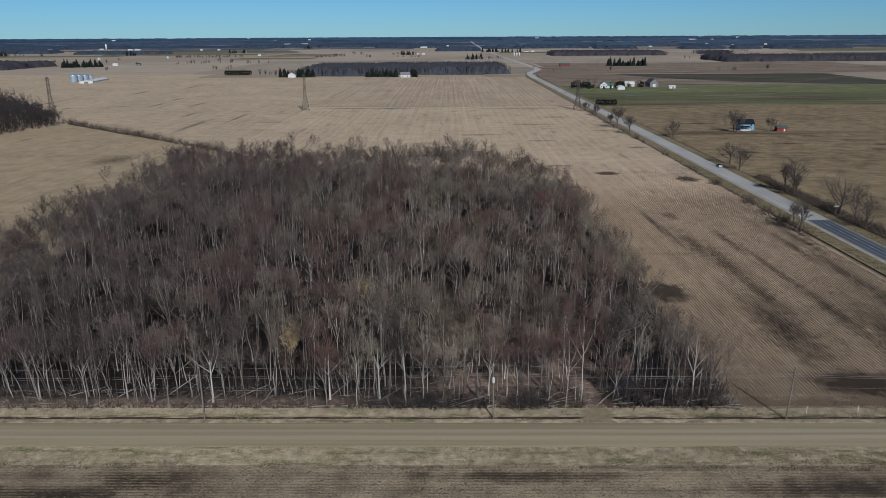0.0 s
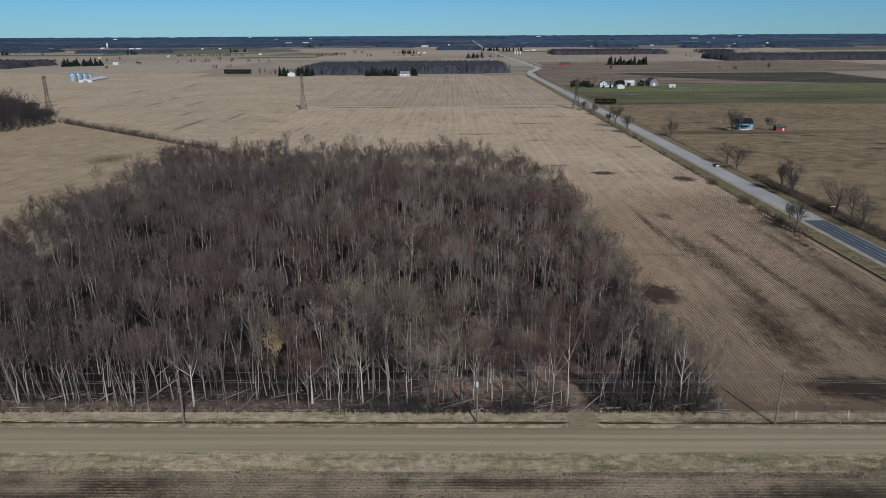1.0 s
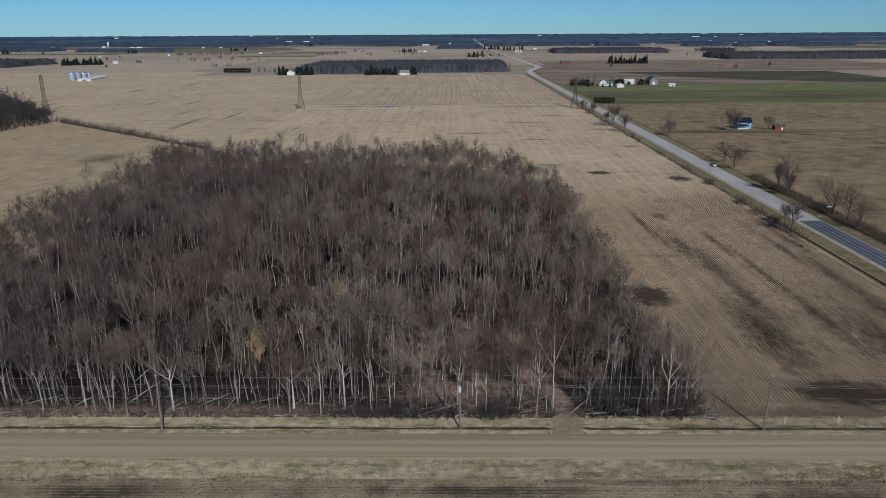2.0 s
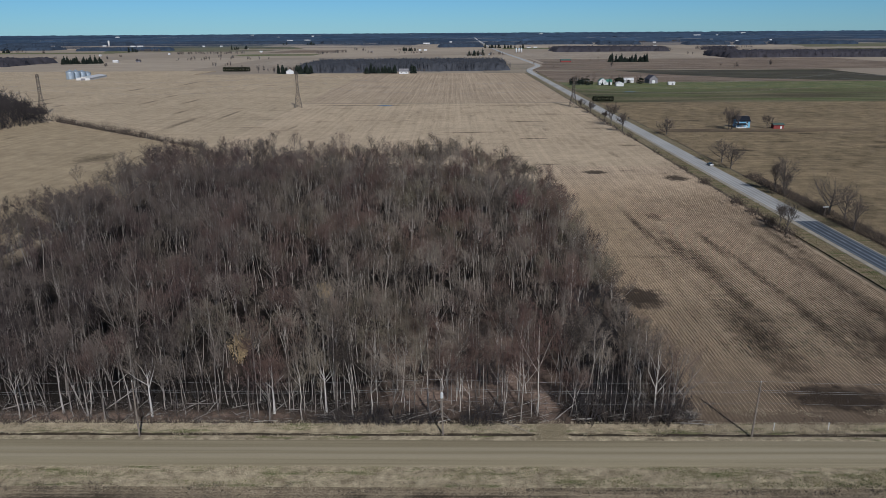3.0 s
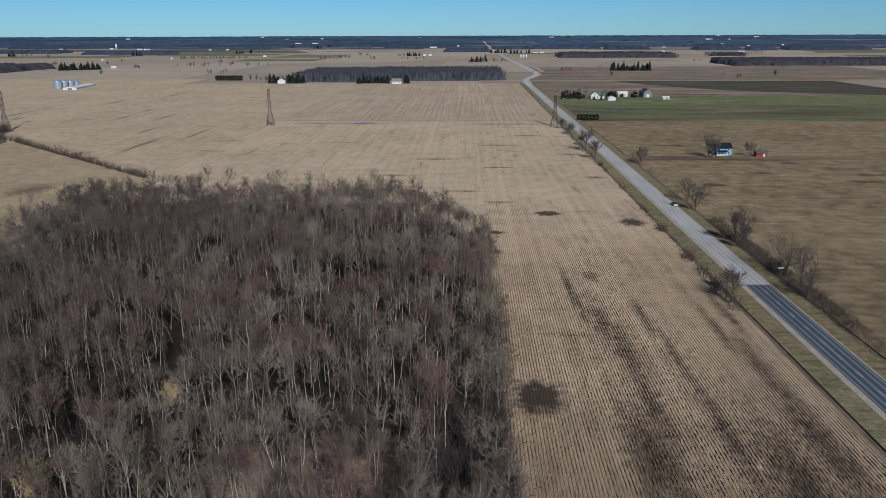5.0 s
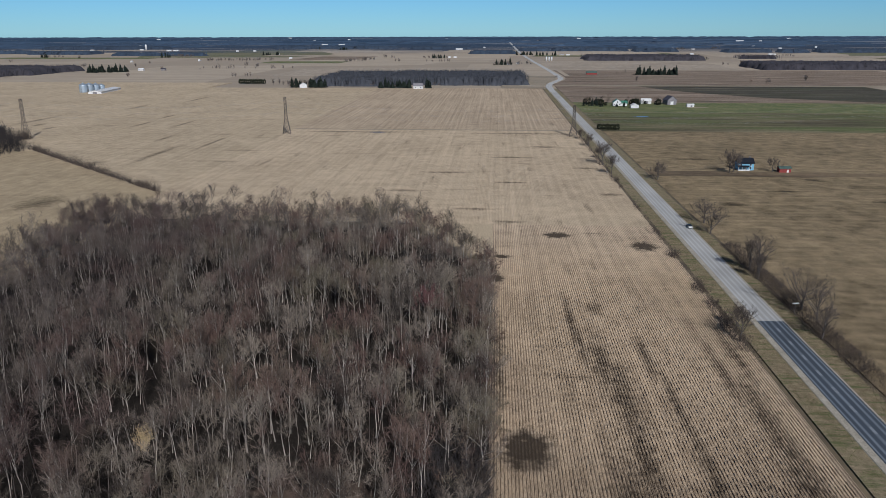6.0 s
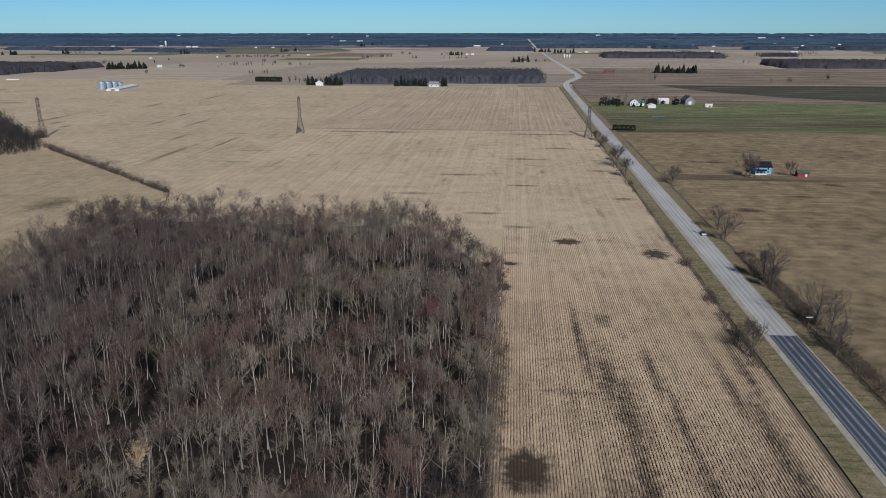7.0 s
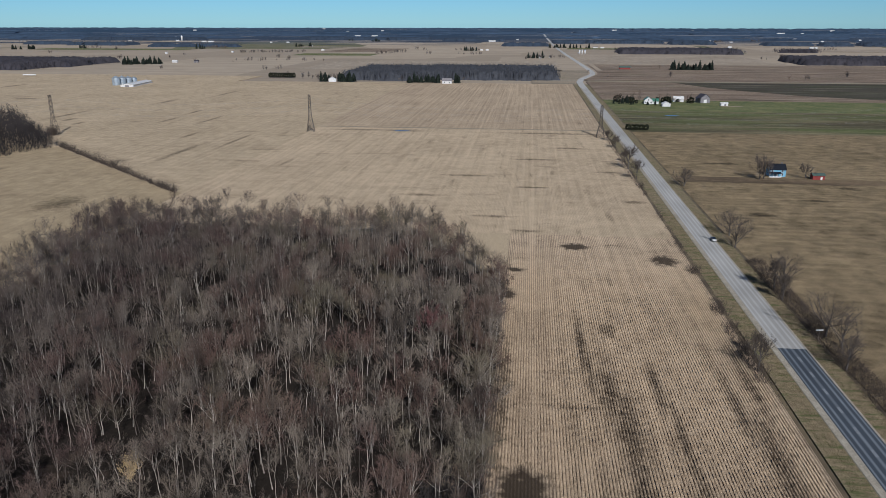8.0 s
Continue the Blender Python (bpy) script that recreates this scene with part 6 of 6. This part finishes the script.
wood("dark leafless wood beside the straw field", slab(-412, -320, 490, 672, 6.2, 63, lambda x, y: beside(x, y) > 14), 64, M_DARKWOOD, STAND, 1.1, 1.5)
wood("low dark trees at the edge of the wood beside the straw field", slab(-412, -304, 490, 675, 5.0, 66, lambda x, y: 1 < beside(x, y) <= 14), 67, M_DARKWOOD, STAND, 0.6, 1.0)
brushwood("undergrowth", "dark brush under the trees beside the straw field", slab(-412, -300, 490, 670, 4.2, 164, lambda x, y: beside(x, y) > -2), 165, 1.4, 2.8, M_DARKWOOD)
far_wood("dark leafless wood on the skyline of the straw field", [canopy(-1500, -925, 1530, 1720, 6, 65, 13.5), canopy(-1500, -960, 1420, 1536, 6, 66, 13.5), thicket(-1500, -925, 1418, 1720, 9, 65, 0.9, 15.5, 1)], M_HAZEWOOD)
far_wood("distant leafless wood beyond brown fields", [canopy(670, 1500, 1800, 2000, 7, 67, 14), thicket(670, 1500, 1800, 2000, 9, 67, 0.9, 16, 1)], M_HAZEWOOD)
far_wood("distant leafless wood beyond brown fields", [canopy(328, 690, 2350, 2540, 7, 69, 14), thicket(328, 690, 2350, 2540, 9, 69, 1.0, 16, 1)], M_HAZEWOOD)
brushwood("brushwood", "brown leafless brush round the foot of a lattice tower", scatter(120, 1.1, -352, -344, 624, 632, 166, lambda x, y: True), 167, 1.5, 3.2, M_BRUSH)
hedge = scatter(30000, 0.95, -304, -140, 430, 575, 71, lambda x, y: abs((y - 569.2) - (x + 300.2) * (445.5 - 569.2) / (-156.2 + 300.2)) < 1.5 + 0.9 * noise.noise((x * 0.12, 0, 0)))
brushwood("hedgerow", "brown leafless hedgerow between two straw fields", hedge, 72, 0.8, 2.2, M_BRUSH)

# woods, groves and farms of the far plain
FAR_WOODS = [(-1800, -1540, 2850, 2960), (-2040, -1840, 2920, 2990), (-1390, -1040, 2740, 2800), (-56, 124, 2925, 3010), (146, 280, 3225, 3300), (290, 610, 3230, 3340), (620, 800, 3180, 3260),
             (955, 1140, 3060, 3150), (1164, 1278, 3045, 3140), (1315, 1650, 3055, 3160), (-345, -70, 3430, 3520), (-1000, -400, 3480, 3560), (-2100, -1500, 3420, 3520)]
far_wood("distant leafless woods painted slate-blue with haze between pale fields", [b for i, (x0, x1, y0, y1) in enumerate(FAR_WOODS) for b in (canopy(x0, x1, y0, y1, 9, 900 + i, 13), thicket(x0, x1, y0, y1, 13, 950 + i, 1.3, 15.5, 1))], M_MIDWOOD)
g = np.random.default_rng(16)
rows = []
for i in range(84):
    y = 3560 + 2400 * i / 84
    w, d = 300 + 900 * g.random() ** 2, 40 + 70 * g.random()
    x = -0.78 * y + 1.5 * y * g.random()
    rows.append(canopy(x - w / 2, x + w / 2, y, y + d, 22, 700 + i, 9))
for i in range(14):  # the last rise
    x = -4700 + 700 * i
    rows.append(canopy(x - 330, x + 380, 5880, 5960, 22, 860 + i, 9))
far_wood("bands of woods painted haze-blue filling the skyline", rows, M_SKYLINE)
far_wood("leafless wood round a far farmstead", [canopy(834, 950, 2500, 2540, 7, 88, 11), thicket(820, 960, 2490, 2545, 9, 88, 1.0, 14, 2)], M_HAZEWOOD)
g = np.random.default_rng(23)
LONE = [(-1421, 2200), (-1374, 2486), (-939, 2104), (-899, 1937), (-335, 2609), (-303, 2567), (-479, 1507), (-454, 1510), (717, 2449), (747, 2658), (726, 2148), (1049, 2692), (1074, 2695), (45, 2008), (300, 1400), (520, 1350), (610, 1420), (-700, 1500), (-620, 2000), (-560, 1900)]
places = [(x + g.normal(0, 3), y + g.normal(0, 3)) for x, y in LONE for _ in range(3)]
for x0, y0, x1, y1, n, deep in ((-861, 2318, -648, 2346, 46, 9), (-406, 2238, -340, 2385, 30, 8), (-649, 3600, -513, 3610, 22, 6), (837, 3398, 885, 3402, 14, 8), (1017, 3500, 1068, 3520, 14, 8), (-1030, 1905, -1010, 1900, 5, 4), (-199, 2549, -100, 2556, 12, 6),
                            (45, 2061, 150, 2071, 22, 8), (-1145, 2690, -1040, 2640, 30, 10), (-330, 1290, -262, 1262, 16, 8), (640, 2040, 900, 2030, 9, 6), (-700, 1830, -420, 1836, 16, 7), (-260, 2250, -60, 2256, 12, 6), (-1560, 2600, -1500, 2604, 12, 7)):
    places += [(x0 + (x1 - x0) * u + g.normal(0, deep * 0.4), y0 + (y1 - y0) * u + g.normal(0, deep)) for u in g.random(n)]
wood("scattered leafless trees along far field edges", places, 74, M_FARTREE, PUFFS, 0.45, 0.9)
GROVES = [(-1736, 2475, 7), (-1687, 2481, 6), (-1566, 2598, 7), (-1114, 2599, 4), (-827, 2835, 6), (-780, 2841, 5), (-641, 3389, 5), (-771, 3421, 2), (-162, 2553, 5), (-136, 2556, 5), (208, 2779, 6), (255, 2785, 5), (148, 2821, 6), (176, 2824, 5), (62, 2063, 4), (74, 2063, 3)]
conifers([(x + g.normal(0, 9), y + g.normal(0, 6)) for x, y, n in GROVES for _ in range(n)], "dark evergreen conifer in a far grove", 0.7, 1.3)

FARMS = [(-2923, 4449, 40), (-2697, 4286, 34), (-1784, 3310, 26), (-1561, 3330, 26), (-1392, 3238, 34), (-1362, 3241, 40), (-1815, 3839, 36), (-1047, 2208, 9), (-1942, 4556, 44), (-869, 3992, 90), (-778, 3999, 90), (-785, 2848, 14),
         (-881, 2315, 9), (-2148, 5492, 60), (-1523, 5654, 60), (-1065, 3187, 15), (-991, 3193, 17), (-941, 5020, 44), (-643, 2511, 14), (-109, 2574, 13), (-90, 2577, 17), (82, 2064, 12), (110, 2111, 11), (291, 2825, 28), (312, 2795, 22),
         (-117, 3400, 50), (-8, 3600, 30), (780, 2890, 20), (857, 3539, 22), (917, 3410, 24), (897, 2512, 16), (1052, 2848, 26), (1064, 2842, 16), (1281, 3722, 40), (1240, 3730, 24), (1610, 4596, 40), (1315, 3478, 22), (1535, 3637, 30), (1488, 4587, 120), (940, 2508, 12),
         (-560, 4300, 46), (-300, 5200, 60), (300, 4700, 50), (620, 5300, 80), (1100, 5100, 60), (-1100, 4700, 50), (2000, 5200, 90), (-2300, 5100, 70), (-1250, 2790, 16)]
g = np.random.default_rng(17)
for x, y, w in FARMS:
    grey = g.random() < 0.3 and w < 30
    w *= 0.36 if y > 3500 else 0.6
    building("farm_building", "distant farm building with grey roof" if grey else "distant long white farm building", x, y, w, 8 + 0.1 * w, 2.8, 4.6 + 0.03 * w, M_WHITE, M_GREYBARN if grey else M_WHITE, "x", 16 * g.random() - 8, z=max(land_z(x, y), 0))
b = thing("silo", "pale tower silo beside a far farm", "silo", pose(-1543, 3335, land_z(-1543, 3335)))
part("silo_wall", Shape().lathe([(4, -0.5), (4, 22), (3.6, 23)], 18), M_WHITE, b, smooth=True)
part("silo_dome", Shape().lathe([(3.7, 23), (2.6, 25), (0.4, 26)], 18), M_GALV, b, smooth=True)
for x0, x1, y0, y1, mat, label in ((-2100, -1560, 3240, 3330, M_FIELDFAR, "pale stubble field beyond a far wood"), (-820, -560, 2760, 2830, M_FIELDFAR, "pale stubble field behind a row of trees"), (-1200, -1040, 2630, 2660, M_FIELDFAR, "pale stubble field behind a row of trees"),
                                   (-1700, -1130, 2470, 2580, M_LAWN, "green strip of pasture between stubble fields"), (-620, -420, 2400, 2700, M_PLOUGH, "brown weedy field with scattered bushes"), (178, 420, 2700, 2790, M_LAWN, "green strip of pasture beside the far road"),
                                   (800, 1700, 2560, 2740, M_FIELDFAR, "pale stubble field between woods"), (-200, 110, 3010, 3330, M_FIELDFAR, "pale stubble field beside the far road"), (800, 1000, 2900, 3050, M_FIELDFAR, "pale stubble field between woods"), (1640, 2300, 2300, 2700, M_FIELDFAR, "pale stubble field between woods")):
    s = Shape()
    xs, ys = line(x0, x1, 60), line(y0, y1, 40)
    s.add([(x + 0.15 * (y - y0), y, max(land_z(x, y), 0) + 0.5) for y in ys for x in xs], [(j * len(xs) + i, j * len(xs) + i + 1, (j + 1) * len(xs) + i + 1, (j + 1) * len(xs) + i) for j in range(len(ys) - 1) for i in range(len(xs) - 1)])
    tagged(new("field", s.mesh("field", mat)), label, "field", kind="structure")

for x in (203, 211, 219):
    b = thing("silo", "tall white tower silo far up the road", "silo", pose(x, 2334, 0), "white silos")
    part("silo_wall", Shape().lathe([(2.6, -0.2), (2.6, 11), (2.4, 11.4)], 20), M_WHITE, b, smooth=True)
    part("silo_dome", Shape().lathe([(2.7, 11.4), (2.1, 12.5), (1.0, 13.3), (0.3, 13.5)], 20), M_GALV, b, smooth=True)

# ---- the car on the road ----
car = thing("car", "dark blue car with a white rear parked on the road", "car", pose(140.2, 371.0, 0.2))
s = Shape()
side = [(-2.3, 0.35), (2.3, 0.35), (2.35, 0.75), (1.5, 0.95), (-2.2, 1.0), (-2.35, 0.8)]
s.add([(x, y, z) for x in (-0.9, 0.9) for y, z in side], [tuple(range(6)), tuple(range(11, 5, -1))] + [(i, i + 6, (i + 1) % 6 + 6, (i + 1) % 6) for i in range(6)])
part("body", s, M_CARBODY, car)
part("cabin", Shape().add([(x * k, y, z) for k, y, z in ((0.85, -1.75, 1.0), (0.85, 1.1, 0.98), (0.68, 0.35, 1.5), (0.68, -1.1, 1.5)) for x in (-1, 1)], [(0, 2, 3, 1), (4, 6, 7, 5), (0, 6, 4, 2), (1, 3, 5, 7), (2, 4, 5, 3), (0, 1, 7, 6)]), M_GLASS, car)
part("roof", Shape().box(-0.66, -1.05, 1.5, 0.66, 0.3, 1.55), M_CARBODY, car)
part("trunk_lid", Shape().box(-0.86, -2.42, 0.45, 0.86, -1.35, 1.08), M_WHITE, car, "white rear of the car")
part("hood", Shape().box(-0.82, 1.15, 0.93, 0.82, 2.25, 1.0), M_CARBODY, car)
for wx in (-0.82, 0.82):
    for wy in (-1.4, 1.4):
        w = part("wheel", Shape().tube([(wx - 0.11, wy, 0.33), (wx + 0.11, wy, 0.33)], [0.33, 0.33], 14), M_RUBBER, car)
        part("rim", Shape().tube([(wx - 0.115, wy, 0.33), (wx + 0.115, wy, 0.33)], [0.2, 0.2], 10), M_GALV, w)

# ---- roadside sign, water, markers ----
sg = thing("road_sign", "pale roadside sign board on a wooden post", "sign", pose(146.6, 266, 0, 0, 0, 8))
part("post", Shape().box(-0.08, -0.08, -0.3, 0.08, 0.08, 4.0), M_POLE, sg)
part("board", Shape().box(-1.1, -0.11, 3.7, 1.1, -0.05, 4.05), M_WHITE, sg)
s = Shape()
s.add([(-55 + 7 * math.cos(a / 24 * 6.283) * (1 + 0.2 * math.sin(a * 1.7)), 689 + 1.8 * math.sin(a / 24 * 6.283) * (1 + 0.25 * math.cos(a * 2.3)), 0.03) for a in range(24)], [tuple(range(24))])
tagged(new("puddle", s.mesh("puddle", M_WATER)), "shallow standing water in the stubble", "water", kind="structure")
s = Shape()
s.add([(205 + 7 * math.cos(a / 24 * 6.283) * (1 + 0.2 * math.sin(a * 1.7)), 828 + 3 * math.sin(a / 24 * 6.283) * (1 + 0.25 * math.cos(a * 2.3)), 0.03) for a in range(24)], [tuple(range(24))])
tagged(new("puddle", s.mesh("puddle", M_WATER)), "shallow blue standing water in the wheat", "water", kind="structure")
for x, y in ((65.3, 117.6), (74.8, 117.8)):
    part("stake", Shape().box(-0.05, -0.05, -0.2, 0.05, 0.05, 1.5), M_WHITE, thing("marker_stake", "thin white marker stake in the verge grass", "stake", pose(x, y, 0.02)))
